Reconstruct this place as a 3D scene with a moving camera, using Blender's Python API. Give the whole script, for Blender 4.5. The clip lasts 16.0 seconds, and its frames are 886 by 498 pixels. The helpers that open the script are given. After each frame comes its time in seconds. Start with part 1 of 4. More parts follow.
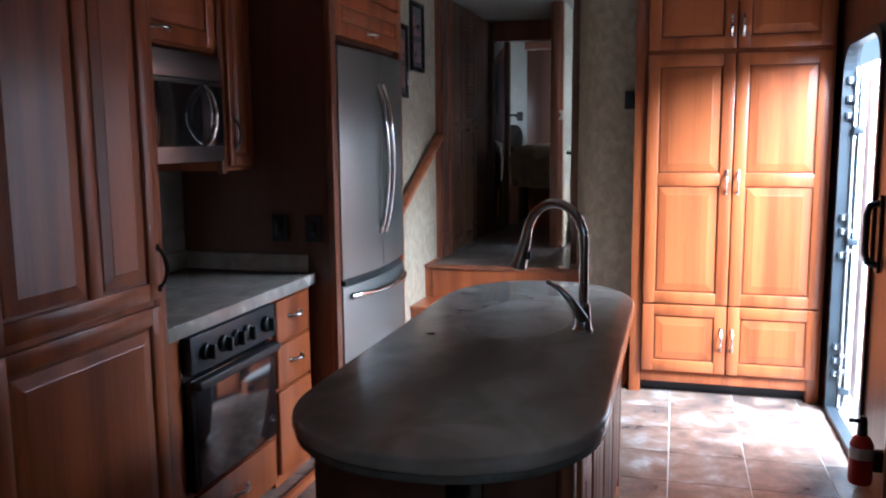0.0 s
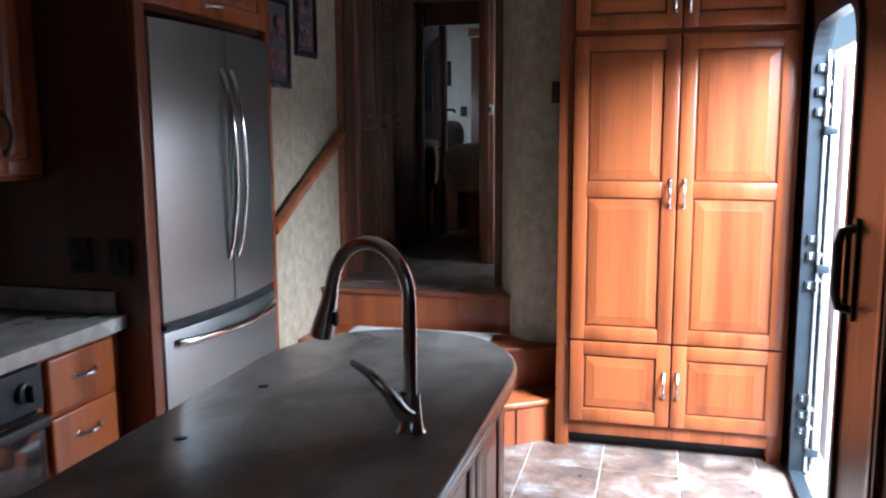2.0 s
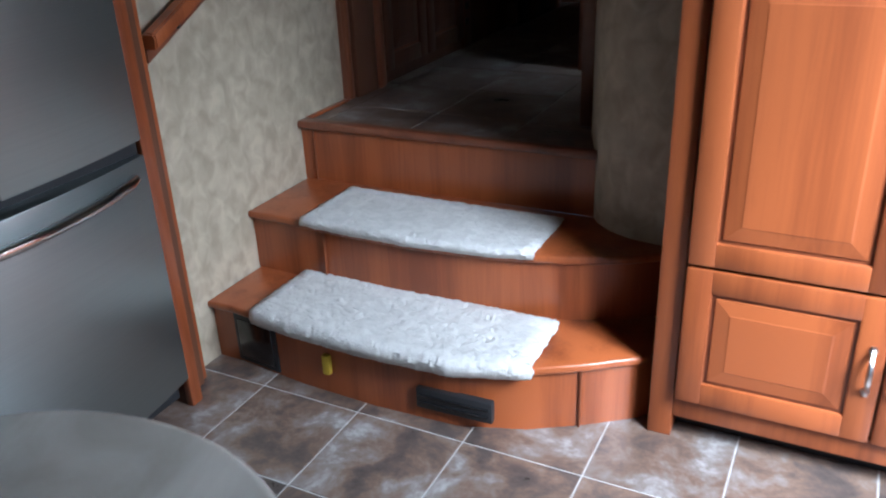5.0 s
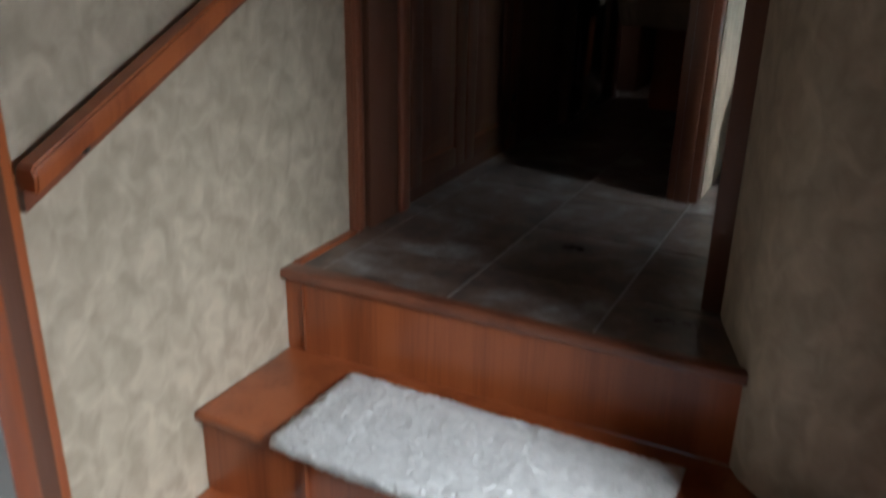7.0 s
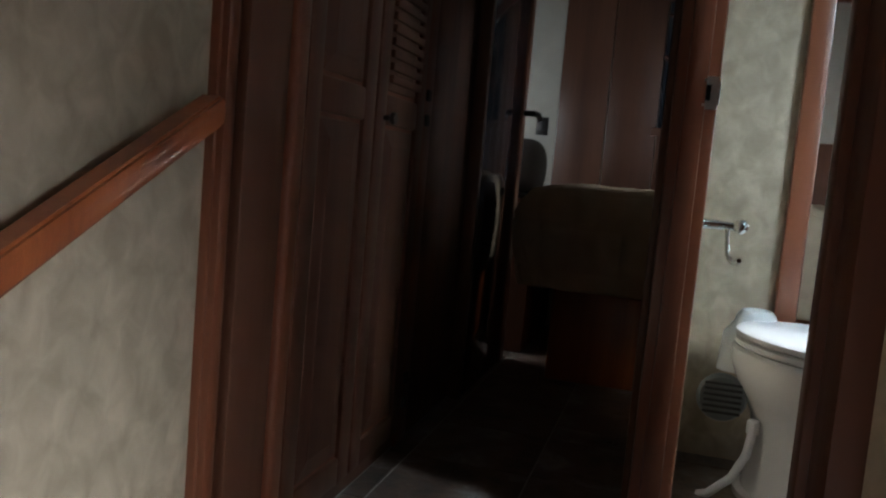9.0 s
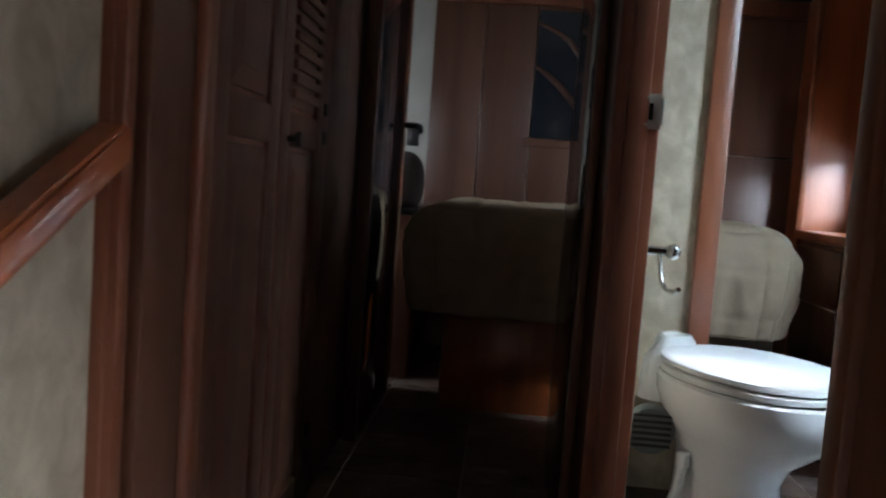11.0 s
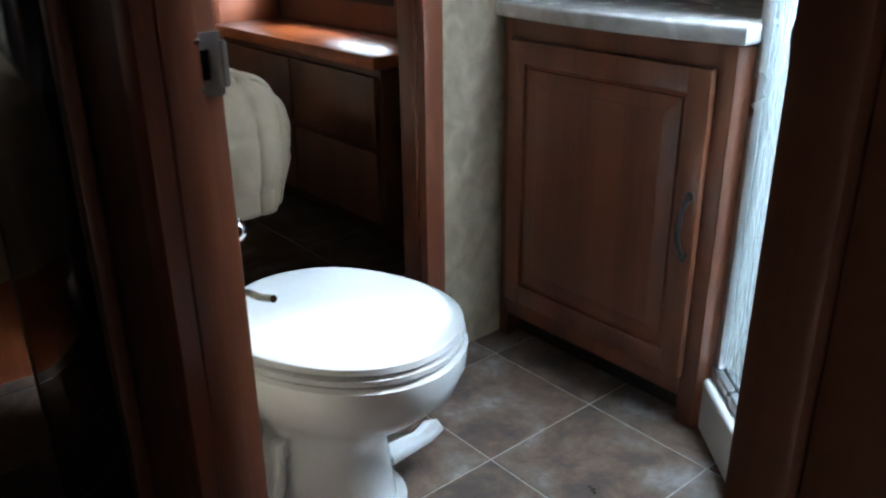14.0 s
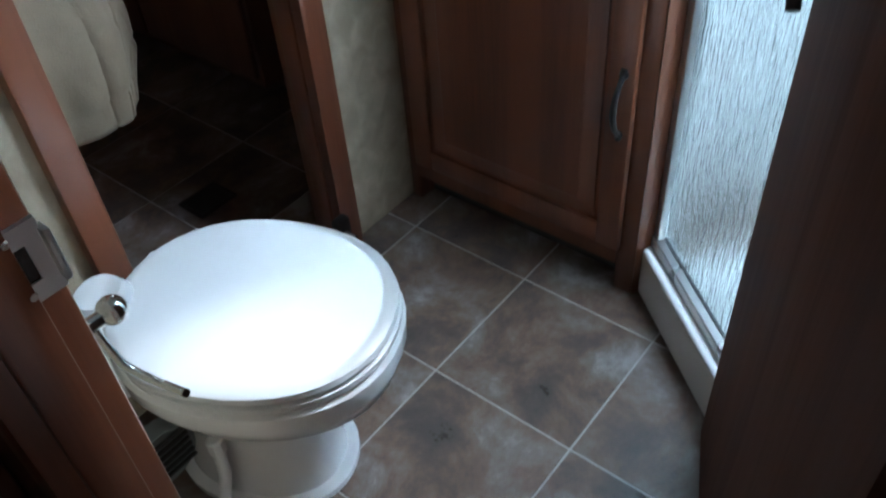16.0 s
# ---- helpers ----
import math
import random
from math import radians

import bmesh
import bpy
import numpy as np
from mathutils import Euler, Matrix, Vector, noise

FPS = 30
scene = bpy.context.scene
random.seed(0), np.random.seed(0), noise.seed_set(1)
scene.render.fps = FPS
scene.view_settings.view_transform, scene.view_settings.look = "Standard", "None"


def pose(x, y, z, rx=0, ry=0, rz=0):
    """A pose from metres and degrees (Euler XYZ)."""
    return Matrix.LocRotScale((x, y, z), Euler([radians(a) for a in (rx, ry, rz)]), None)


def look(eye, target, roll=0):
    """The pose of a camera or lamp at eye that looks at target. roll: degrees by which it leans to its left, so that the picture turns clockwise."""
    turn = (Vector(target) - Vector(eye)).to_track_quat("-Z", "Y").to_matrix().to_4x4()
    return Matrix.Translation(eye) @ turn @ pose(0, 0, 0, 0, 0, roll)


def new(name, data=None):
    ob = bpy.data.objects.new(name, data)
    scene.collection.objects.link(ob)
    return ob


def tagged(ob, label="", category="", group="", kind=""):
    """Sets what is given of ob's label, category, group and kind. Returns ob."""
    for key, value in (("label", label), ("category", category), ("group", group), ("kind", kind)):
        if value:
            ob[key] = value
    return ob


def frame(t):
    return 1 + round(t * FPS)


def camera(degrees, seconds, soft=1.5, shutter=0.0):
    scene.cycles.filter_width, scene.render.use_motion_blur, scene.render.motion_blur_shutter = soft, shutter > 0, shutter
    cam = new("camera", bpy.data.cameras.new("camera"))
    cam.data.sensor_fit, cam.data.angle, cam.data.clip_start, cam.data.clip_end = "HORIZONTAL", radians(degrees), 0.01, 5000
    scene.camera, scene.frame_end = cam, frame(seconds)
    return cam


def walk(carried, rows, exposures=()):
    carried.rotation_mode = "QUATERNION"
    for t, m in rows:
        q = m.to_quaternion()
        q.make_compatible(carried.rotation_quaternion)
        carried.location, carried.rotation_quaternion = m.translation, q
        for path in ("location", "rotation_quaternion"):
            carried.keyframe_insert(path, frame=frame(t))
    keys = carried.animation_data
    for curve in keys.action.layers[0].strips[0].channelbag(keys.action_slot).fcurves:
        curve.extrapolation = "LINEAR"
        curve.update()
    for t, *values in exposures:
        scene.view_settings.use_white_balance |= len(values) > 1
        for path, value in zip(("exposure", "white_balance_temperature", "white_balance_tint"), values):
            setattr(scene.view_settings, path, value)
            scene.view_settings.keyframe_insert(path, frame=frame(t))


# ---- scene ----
cam = camera(56.7, 16.0, soft=2.1, shutter=0.5)
PATH = [
    (0, (-0.112, 0.162, 1.423), (-0.651, 2.068, 1.152), -0.5),
    (0.5, (-0.116, 0.283, 1.428), (-0.612, 2.202, 1.164), -0.2),
    (1, (-0.132, 0.505, 1.437), (-0.568, 2.44, 1.179), 0.0),
    (1.5, (0.008, 0.77, 1.434), (-0.459, 2.697, 1.169), -0.2),
    (2, (0.102, 1.092, 1.441), (-0.402, 3.006, 1.157), -0.3),
    (2.5, (0.086, 1.423, 1.442), (-0.423, 3.339, 1.177), -0.3),
    (3, (0.145, 1.73, 1.44), (-0.438, 3.618, 1.133), -0.6),
    (3.5, (0.141, 2.084, 1.437), (-0.512, 3.92, 0.986), -1.6),
    (4, (0.089, 2.371, 1.412), (-0.617, 4.147, 0.823), -2.2),
    (4.2, (0.131, 2.51, 1.406), (-0.646, 4.233, 0.754), -3.3),
    (6.3, (-0.343, 3.508, 1.339), (-1.227, 5.041, 0.406), 0.3),
    (6.5, (-0.388, 3.603, 1.359), (-1.269, 5.149, 0.446), 1.6),
    (7, (-0.518, 3.739, 1.36), (-1.36, 5.397, 0.623), 1.1),
    (7.5, (-0.668, 3.942, 1.322), (-1.477, 5.695, 0.8), 0.9),
    (8, (-0.712, 4.148, 1.336), (-1.532, 5.939, 0.987), 2.0),
    (8.5, (-0.861, 4.299, 1.351), (-1.549, 6.161, 1.108), 4.5),
    (8.7, (-0.902, 4.309, 1.36), (-1.52, 6.198, 1.139), 4.8),
    (10.8, (-1.166, 4.475, 1.409), (-1.361, 6.459, 1.259), 4.6),
    (11, (-1.176, 4.508, 1.407), (-1.317, 6.497, 1.247), 4.2),
    (11.5, (-1.229, 4.706, 1.373), (-1.143, 6.698, 1.212), 2.9),
    (12, (-1.282, 4.893, 1.378), (-0.856, 6.836, 1.175), 2.6),
    (12.5, (-1.314, 5.036, 1.461), (-0.538, 6.845, 1.109), 2.0),
    (13, (-1.245, 5.095, 1.541), (-0.301, 6.777, 1.013), -0.0),
    (13.5, (-1.307, 5.196, 1.592), (-0.175, 6.716, 0.953), -0.0),
    (14, (-1.282, 5.283, 1.721), (-0.095, 6.696, 0.949), -0.6),
    (14.5, (-1.239, 5.324, 1.743), (-0.01, 6.681, 0.937), -1.3),
    (15, (-1.229, 5.431, 1.798), (0.066, 6.649, 0.883), -0.9),
    (15.5, (-1.096, 5.546, 1.927), (0.107, 6.616, 0.74), -2.5),
    (16, (-1.042, 5.598, 1.951), (0.052, 6.575, 0.591), -4.9),
]
walk(cam, [(t, look(eye, target, roll)) for t, eye, target, roll in PATH], exposures=[(0, 0.1, 5200, 10), (1.5, -0.15, 5250, 10), (2.5, -0.45, 5350, 10), (4, -1.0, 5300, 10), (6.5, -1.1, 5600, 10), (8, -0.7, 6200, 10), (10.8, -0.35, 5800, 10), (12, 0.1, 5800, 10), (13.5, -0.15, 5800, 10), (14.5, -0.15, 5800, 10), (16, -0.55, 5600, 10)])

# ---- world and light ----
world = bpy.data.worlds.new("world")
scene.world = world
world.use_nodes = True
wn = world.node_tree
sky = wn.nodes.new("ShaderNodeTexSky")
sky.sky_type, sky.sun_disc = "NISHITA", False
sky.sun_elevation, sky.sun_rotation = radians(50), radians(110)
wn.links.new(sky.outputs[0], wn.nodes["Background"].inputs[0])
wn.nodes["Background"].inputs[1].default_value = 0.15
sun = new("sun", bpy.data.lights.new("sun", "SUN"))
sun.data.energy, sun.data.angle, sun.data.color = 5.0, radians(5), (1, 0.97, 0.93)
sun.matrix_world = look((4, 2.7, 4.2), (0.7, 4.2, 0))


def area_lamp(name, at, target, w, h, watts, colour=(1, 1, 1)):
    """An area lamp for daylight at an opening of the place, or for added fill."""
    lamp = new(name, bpy.data.lights.new(name, "AREA"))
    lamp.data.shape, lamp.data.size, lamp.data.size_y = "RECTANGLE", w, h
    lamp.data.energy, lamp.data.color = watts, colour
    lamp.matrix_world = look(at, target)
    return lamp


DOOR_W, SKYLIGHT_W, BEDWIN_W, LIVING_W, REAR_W = 6, 72, 15, 0.7, 0.08
area_lamp("entry_daylight", (0.80, 4.23, 1.0), (-0.35, 4.23, 0.75), 0.70, 1.6, DOOR_W, (0.9, 0.96, 1))
area_lamp("sky_through_entry", (1.9, 3.25, 2.55), (0.2, 4.5, 0.2), 1.3, 1.3, 1050, (0.93, 0.97, 1))
area_lamp("high_sky_through_entry", (2.3, 4.45, 2.45), (-0.6, 3.6, 0.7), 2.0, 0.9, 650, (0.9, 0.96, 1))
# Added lamp before the solid left wall, without an opening, to lift the bed.
area_lamp("bedroom_left_fill", (-2.2, 7.5, 1.65), (-1.2, 7.6, 1.3), 0.5, 0.32, 6, (0.95, 1, 1))
area_lamp("skylight_daylight", (0.34, 5.74, 2.42), (-0.1, 6.05, 0.6), 0.48, 0.48, SKYLIGHT_W, (0.76, 0.9, 1))
area_lamp("bedroom_daylight", (0.56, 7.80, 1.62), (-0.8, 7.5, 1.2), 0.5, 0.36, BEDWIN_W, (0.95, 1, 1))
area_lamp("living_daylight", (0.74, 0.3, 1.45), (-1.6, 1.4, 1.2), 1.1, 0.6, LIVING_W, (0.86, 0.93, 1))
# Added weak fill before the solid rear wall; no window is built there.
area_lamp("rear_fill", (-0.4, -2.95, 1.5), (-0.4, 2, 1.0), 1.6, 0.7, REAR_W, (0.9, 0.95, 1))


# ---- materials ----
def material(name, colour, rough=0.5, metal=0.0, spread=0.25, scale=(6, 6, 6), detail=5.0, bump=0.0, bump_scale=80.0, second=None, coat=0.0, rough_var=0.1, ramp=(0.3, 0.7), per_object=0.0):
    """Two colours mixed by noise at the world's own size, with wear in the gloss and fine relief."""
    m = bpy.data.materials.new(name)
    m.use_nodes = True
    n, l = m.node_tree.nodes, m.node_tree.links
    b = n["Principled BSDF"]
    b.inputs["Metallic"].default_value = metal
    b.inputs["Coat Weight"].default_value = coat
    b.inputs["Coat Roughness"].default_value = 0.12
    geo = n.new("ShaderNodeNewGeometry")
    place = n.new("ShaderNodeMapping")
    place.inputs["Scale"].default_value = scale
    l.new(geo.outputs["Position"], place.inputs[0])
    info = n.new("ShaderNodeObjectInfo")
    shift = n.new("ShaderNodeVectorMath")
    shift.operation = "SCALE"
    shift.inputs[0].default_value = (7.3, 5.1, 3.7)
    l.new(info.outputs["Random"], shift.inputs["Scale"])
    l.new(shift.outputs[0], place.inputs["Location"])
    tex = n.new("ShaderNodeTexNoise")
    tex.inputs["Scale"].default_value, tex.inputs["Detail"].default_value = 1.0, detail
    tex.inputs["Distortion"].default_value = 0.6
    l.new(place.outputs[0], tex.inputs["Vector"])
    r = n.new("ShaderNodeValToRGB")
    a = second or tuple(c * (1 - spread) for c in colour)
    r.color_ramp.elements[0].color, r.color_ramp.elements[1].color = (*a, 1), (*colour, 1)
    r.color_ramp.elements[0].position, r.color_ramp.elements[1].position = ramp
    l.new(tex.outputs["Fac"], r.inputs[0])
    out = r.outputs[0]
    if per_object:
        hsv = n.new("ShaderNodeHueSaturation")
        mr = n.new("ShaderNodeMapRange")
        mr.inputs["To Min"].default_value, mr.inputs["To Max"].default_value = 1 - per_object, 1 + per_object
        l.new(info.outputs["Random"], mr.inputs["Value"])
        l.new(mr.outputs[0], hsv.inputs["Value"])
        l.new(out, hsv.inputs["Color"])
        out = hsv.outputs[0]
    l.new(out, b.inputs["Base Color"])
    fine = n.new("ShaderNodeTexNoise")
    fine.inputs["Scale"].default_value, fine.inputs["Detail"].default_value = bump_scale, 4
    l.new(geo.outputs["Position"], fine.inputs["Vector"])
    rr = n.new("ShaderNodeMapRange")
    rr.inputs["To Min"].default_value, rr.inputs["To Max"].default_value = max(rough - rough_var, 0.02), min(rough + rough_var, 1)
    l.new(tex.outputs["Fac"], rr.inputs["Value"])
    l.new(rr.outputs[0], b.inputs["Roughness"])
    if bump:
        bp = n.new("ShaderNodeBump")
        bp.inputs["Strength"].default_value, bp.inputs["Distance"].default_value = bump, 0.004
        l.new(fine.outputs["Fac"], bp.inputs["Height"])
        l.new(bp.outputs[0], b.inputs["Normal"])
    return m


def wood(name, light, dark, rough=0.33, coat=0.25):
    """Stained cherry: boards of uneven tone, long upright streaks and fine pores."""
    m = bpy.data.materials.new(name)
    m.use_nodes = True
    n, l = m.node_tree.nodes, m.node_tree.links
    b = n["Principled BSDF"]
    geo, info = n.new("ShaderNodeNewGeometry"), n.new("ShaderNodeObjectInfo")
    shift = n.new("ShaderNodeVectorMath")
    shift.operation = "SCALE"
    shift.inputs[0].default_value = (9.1, 4.7, 6.3)
    l.new(info.outputs["Random"], shift.inputs["Scale"])

    def layer(scale, detail, distort):
        mp = n.new("ShaderNodeMapping")
        mp.inputs["Scale"].default_value = scale
        l.new(geo.outputs["Position"], mp.inputs[0])
        l.new(shift.outputs[0], mp.inputs["Location"])
        t = n.new("ShaderNodeTexNoise")
        t.inputs["Scale"].default_value, t.inputs["Detail"].default_value, t.inputs["Distortion"].default_value = 1, detail, distort
        l.new(mp.outputs[0], t.inputs["Vector"])
        return t.outputs["Fac"]

    boards, streak, pores = layer((11, 11, 0.25), 0.5, 0), layer((38, 38, 1.6), 5, 1.2), layer((240, 240, 9), 3, 0.3)
    mix1, mix2 = n.new("ShaderNodeMath"), n.new("ShaderNodeMath")
    mix1.operation = mix2.operation = "MULTIPLY_ADD"
    mix1.inputs[1].default_value, mix2.inputs[1].default_value = 0.45, 0.25
    l.new(streak, mix1.inputs[0])
    l.new(boards, mix1.inputs[2])
    l.new(pores, mix2.inputs[0])
    l.new(mix1.outputs[0], mix2.inputs[2])
    r = n.new("ShaderNodeValToRGB")
    r.color_ramp.elements[0].color, r.color_ramp.elements[1].color = (*dark, 1), (*light, 1)
    r.color_ramp.elements[0].position, r.color_ramp.elements[1].position = 0.58, 1.2
    r.color_ramp.elements[1].position = 0.95
    l.new(mix2.outputs[0], r.inputs[0])
    l.new(r.outputs[0], b.inputs["Base Color"])
    rr = n.new("ShaderNodeMapRange")
    rr.inputs["To Min"].default_value, rr.inputs["To Max"].default_value = rough + 0.08, rough - 0.06
    l.new(streak, rr.inputs["Value"])
    l.new(rr.outputs[0], b.inputs["Roughness"])
    b.inputs["Coat Weight"].default_value, b.inputs["Coat Roughness"].default_value = coat, 0.2
    bp = n.new("ShaderNodeBump")
    bp.inputs["Strength"].default_value, bp.inputs["Distance"].default_value = 0.08, 0.002
    l.new(pores, bp.inputs["Height"])
    l.new(bp.outputs[0], b.inputs["Normal"])
    return m


CHERRY = wood("cherry_wood", (0.33, 0.086, 0.024), (0.18, 0.042, 0.012))
# Cherry darkened in colour, as the vanity gets too much bounced light.
CHERRY_SHADED = wood("shaded_bath_cherry", (0.18, 0.060, 0.027), (0.10, 0.033, 0.016))
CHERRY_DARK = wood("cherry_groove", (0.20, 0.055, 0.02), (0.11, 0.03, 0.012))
TRIM = wood("trim_wood", (0.20, 0.066, 0.032), (0.12, 0.038, 0.02), rough=0.3)
# Also stands for cherry in the dim hall, its shade put into the colour.
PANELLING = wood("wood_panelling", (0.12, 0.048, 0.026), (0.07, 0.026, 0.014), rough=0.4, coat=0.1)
DOOR_WOOD = wood("dull_door_wood", (0.11, 0.042, 0.022), (0.065, 0.024, 0.013), rough=0.6, coat=0.0)
DOOR_WOOD.node_tree.nodes["Principled BSDF"].inputs["Specular IOR Level"].default_value = 0.15
PAPER = material("wallpaper", (0.47, 0.385, 0.275), 0.6, scale=(21, 21, 17), second=(0.32, 0.26, 0.18), bump=0.35, bump_scale=35, ramp=(0.33, 0.68))
PAPER_PALE = material("pale_wall", (0.55, 0.53, 0.46), 0.6, scale=(8, 8, 8), spread=0.15, bump=0.2)
CEILING = material("ceiling_board", (0.50, 0.47, 0.41), 0.7, spread=0.08, bump=0.2)
COUNTER = material("counter_laminate", (0.42, 0.39, 0.345), 0.17, scale=(6, 4, 6), second=(0.27, 0.245, 0.21), rough_var=0.04, ramp=(0.38, 0.66), bump=0.02, coat=0.2)
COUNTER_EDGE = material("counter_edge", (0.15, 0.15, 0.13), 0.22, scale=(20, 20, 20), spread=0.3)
COUNTER_PALE = material("pale_counter", (0.46, 0.42, 0.37), 0.25, scale=(12, 12, 12), spread=0.3)
TILE = material("slate_tile", (0.33, 0.31, 0.29), 0.3, scale=(6, 6, 6), second=(0.06, 0.048, 0.042), detail=12, ramp=(0.36, 0.67), bump=0.3, bump_scale=60, per_object=0.12, rough_var=0.08)
tr = TILE.node_tree.nodes["Color Ramp"].color_ramp
for at, colour in ((0.43, (0.09, 0.066, 0.055)), (0.50, (0.15, 0.098, 0.07)), (0.58, (0.19, 0.16, 0.14))):
    tr.elements.new(at).color = (*colour, 1)
tn = TILE.node_tree.nodes["Noise Texture"]
tn.inputs["Distortion"].default_value, tn.inputs["Roughness"].default_value = 0.25, 0.66
GROUT = material("grout", (0.50, 0.48, 0.45), 0.7, spread=0.3, scale=(30, 30, 30))
STEEL = material("brushed_steel", (0.37, 0.405, 0.39), 0.40, metal=1.0, scale=(2, 2, 260), spread=0.06, rough_var=0.04)
STEEL_DIM = material("dark_stainless", (0.27, 0.27, 0.27), 0.32, metal=1.0, scale=(2, 2, 260), spread=0.08, rough_var=0.05)
STEEL_GREY = material("grey_appliance_side", (0.17, 0.19, 0.19), 0.4, metal=0.5, spread=0.1)
CHROME = material("polished_nickel", (0.72, 0.71, 0.69), 0.14, metal=1.0, spread=0.06, rough_var=0.04)
NICKEL = material("satin_nickel", (0.50, 0.48, 0.46), 0.28, metal=1.0, spread=0.1)
BRONZE = material("dark_bronze", (0.045, 0.04, 0.038), 0.35, metal=0.7, spread=0.3)
BLACK = material("black_enamel", (0.012, 0.012, 0.013), 0.2, spread=0.2)
BLACK_MATT = material("black_plastic", (0.02, 0.02, 0.021), 0.5, spread=0.3, bump=0.1)
BLACKGLASS = material("black_oven_glass", (0.016, 0.016, 0.018), 0.06, spread=0.1, rough_var=0.02, coat=0.5)
PORCELAIN = material("white_porcelain", (0.80, 0.81, 0.81), 0.12, spread=0.03, coat=0.4, rough_var=0.03)
WHITE = material("white_plastic", (0.72, 0.73, 0.73), 0.35, spread=0.06)
SHAG = material("cream_shag", (0.61, 0.59, 0.545), 0.75, scale=(28, 28, 28), spread=0.22, bump=0.75, bump_scale=200)
LINEN = material("tan_bedcover", (0.42, 0.32, 0.215), 0.85, scale=(9, 9, 9), spread=0.18, bump=0.5, bump_scale=300)
DARKGLASS = material("dark_glass", (0.02, 0.024, 0.032), 0.08, spread=0.2, rough_var=0.03)
ALUMINIUM = material("aluminium", (0.65, 0.66, 0.66), 0.3, metal=0.9, spread=0.1)
DOORFRAME = material("charcoal_door_frame", (0.022, 0.03, 0.037), 0.4, spread=0.3)
RED = material("red_paint", (0.45, 0.02, 0.015), 0.3, spread=0.2)
FABRIC = material("valance_fabric", (0.30, 0.28, 0.22), 0.9, spread=0.2, bump=0.5)
GROUND = material("pale_gravel", (0.52, 0.50, 0.47), 0.9, scale=(2, 2, 2), spread=0.3, bump=0.8, bump_scale=30)
PRINT = material("photo_print", (0.32, 0.10, 0.09), 0.3, scale=(22, 22, 22), second=(0.03, 0.035, 0.06), ramp=(0.42, 0.6))
MAT_BOARD = material("mat_board", (0.10, 0.10, 0.10), 0.7)
YELLOW = material("yellow_paper", (0.7, 0.5, 0.04), 0.6)
LEAF = material("distant_leaves", (0.11, 0.26, 0.05), 0.7, scale=(9, 9, 9), spread=0.6)


def glass_material(name, colour, rough, ripple=0.0):
    m = bpy.data.materials.new(name)
    m.use_nodes = True
    n, l = m.node_tree.nodes, m.node_tree.links
    b = n["Principled BSDF"]
    b.inputs["Base Color"].default_value = (*colour, 1)
    b.inputs["Transmission Weight"].default_value, b.inputs["Roughness"].default_value, b.inputs["IOR"].default_value = 1, rough, 1.4
    if ripple:
        geo, mp, t, bp = n.new("ShaderNodeNewGeometry"), n.new("ShaderNodeMapping"), n.new("ShaderNodeTexNoise"), n.new("ShaderNodeBump")
        mp.inputs["Scale"].default_value = (130, 130, 22)
        l.new(geo.outputs["Position"], mp.inputs[0])
        l.new(mp.outputs[0], t.inputs["Vector"])
        t.inputs["Scale"].default_value, t.inputs["Detail"].default_value = 1, 3
        bp.inputs["Strength"].default_value, bp.inputs["Distance"].default_value = ripple, 0.006
        l.new(t.outputs["Fac"], bp.inputs["Height"])
        l.new(bp.outputs[0], b.inputs["Normal"])
    return m


RAIN_GLASS = glass_material("rain_glass", (0.85, 0.95, 0.94), 0.22, 0.45)
PANE = glass_material("clear_pane", (0.95, 0.97, 0.97), 0.0)


# ---- mesh helpers ----
def box(bm, x0, x1, y0, y1, z0, z1, bevel=0.0, segments=2):
    made = bmesh.ops.create_cube(bm, size=1)
    vs = made["verts"]
    for v in vs:
        v.co = Vector((x0 + (v.co.x + 0.5) * (x1 - x0), y0 + (v.co.y + 0.5) * (y1 - y0), z0 + (v.co.z + 0.5) * (z1 - z0)))
    if bevel:
        es = list({e for v in vs for e in v.link_edges})
        bmesh.ops.bevel(bm, geom=es, offset=bevel, segments=segments, affect="EDGES", profile=0.5)
    return bm


def boxed(x0, x1, y0, y1, z0, z1, bevel=0.0, segments=2):
    return box(bmesh.new(), x0, x1, y0, y1, z0, z1, bevel, segments)


def prism(points, z0, z1, bevel=0.0, segments=2, bm=None):
    """An upright solid on a plan outline, its top and bottom edges rounded."""
    bm = bm or bmesh.new()
    low = [bm.verts.new((x, y, z0)) for x, y in points]
    high = [bm.verts.new((x, y, z1)) for x, y in points]
    caps = [bm.faces.new(low[::-1]), bm.faces.new(high)]
    n = len(points)
    for i in range(n):
        bm.faces.new((low[i], low[(i + 1) % n], high[(i + 1) % n], high[i]))
    bmesh.ops.recalc_face_normals(bm, faces=bm.faces)
    if bevel:
        bmesh.ops.bevel(bm, geom=list({e for f in caps for e in f.edges}), offset=bevel, segments=segments, affect="EDGES", profile=0.5)
    return bm


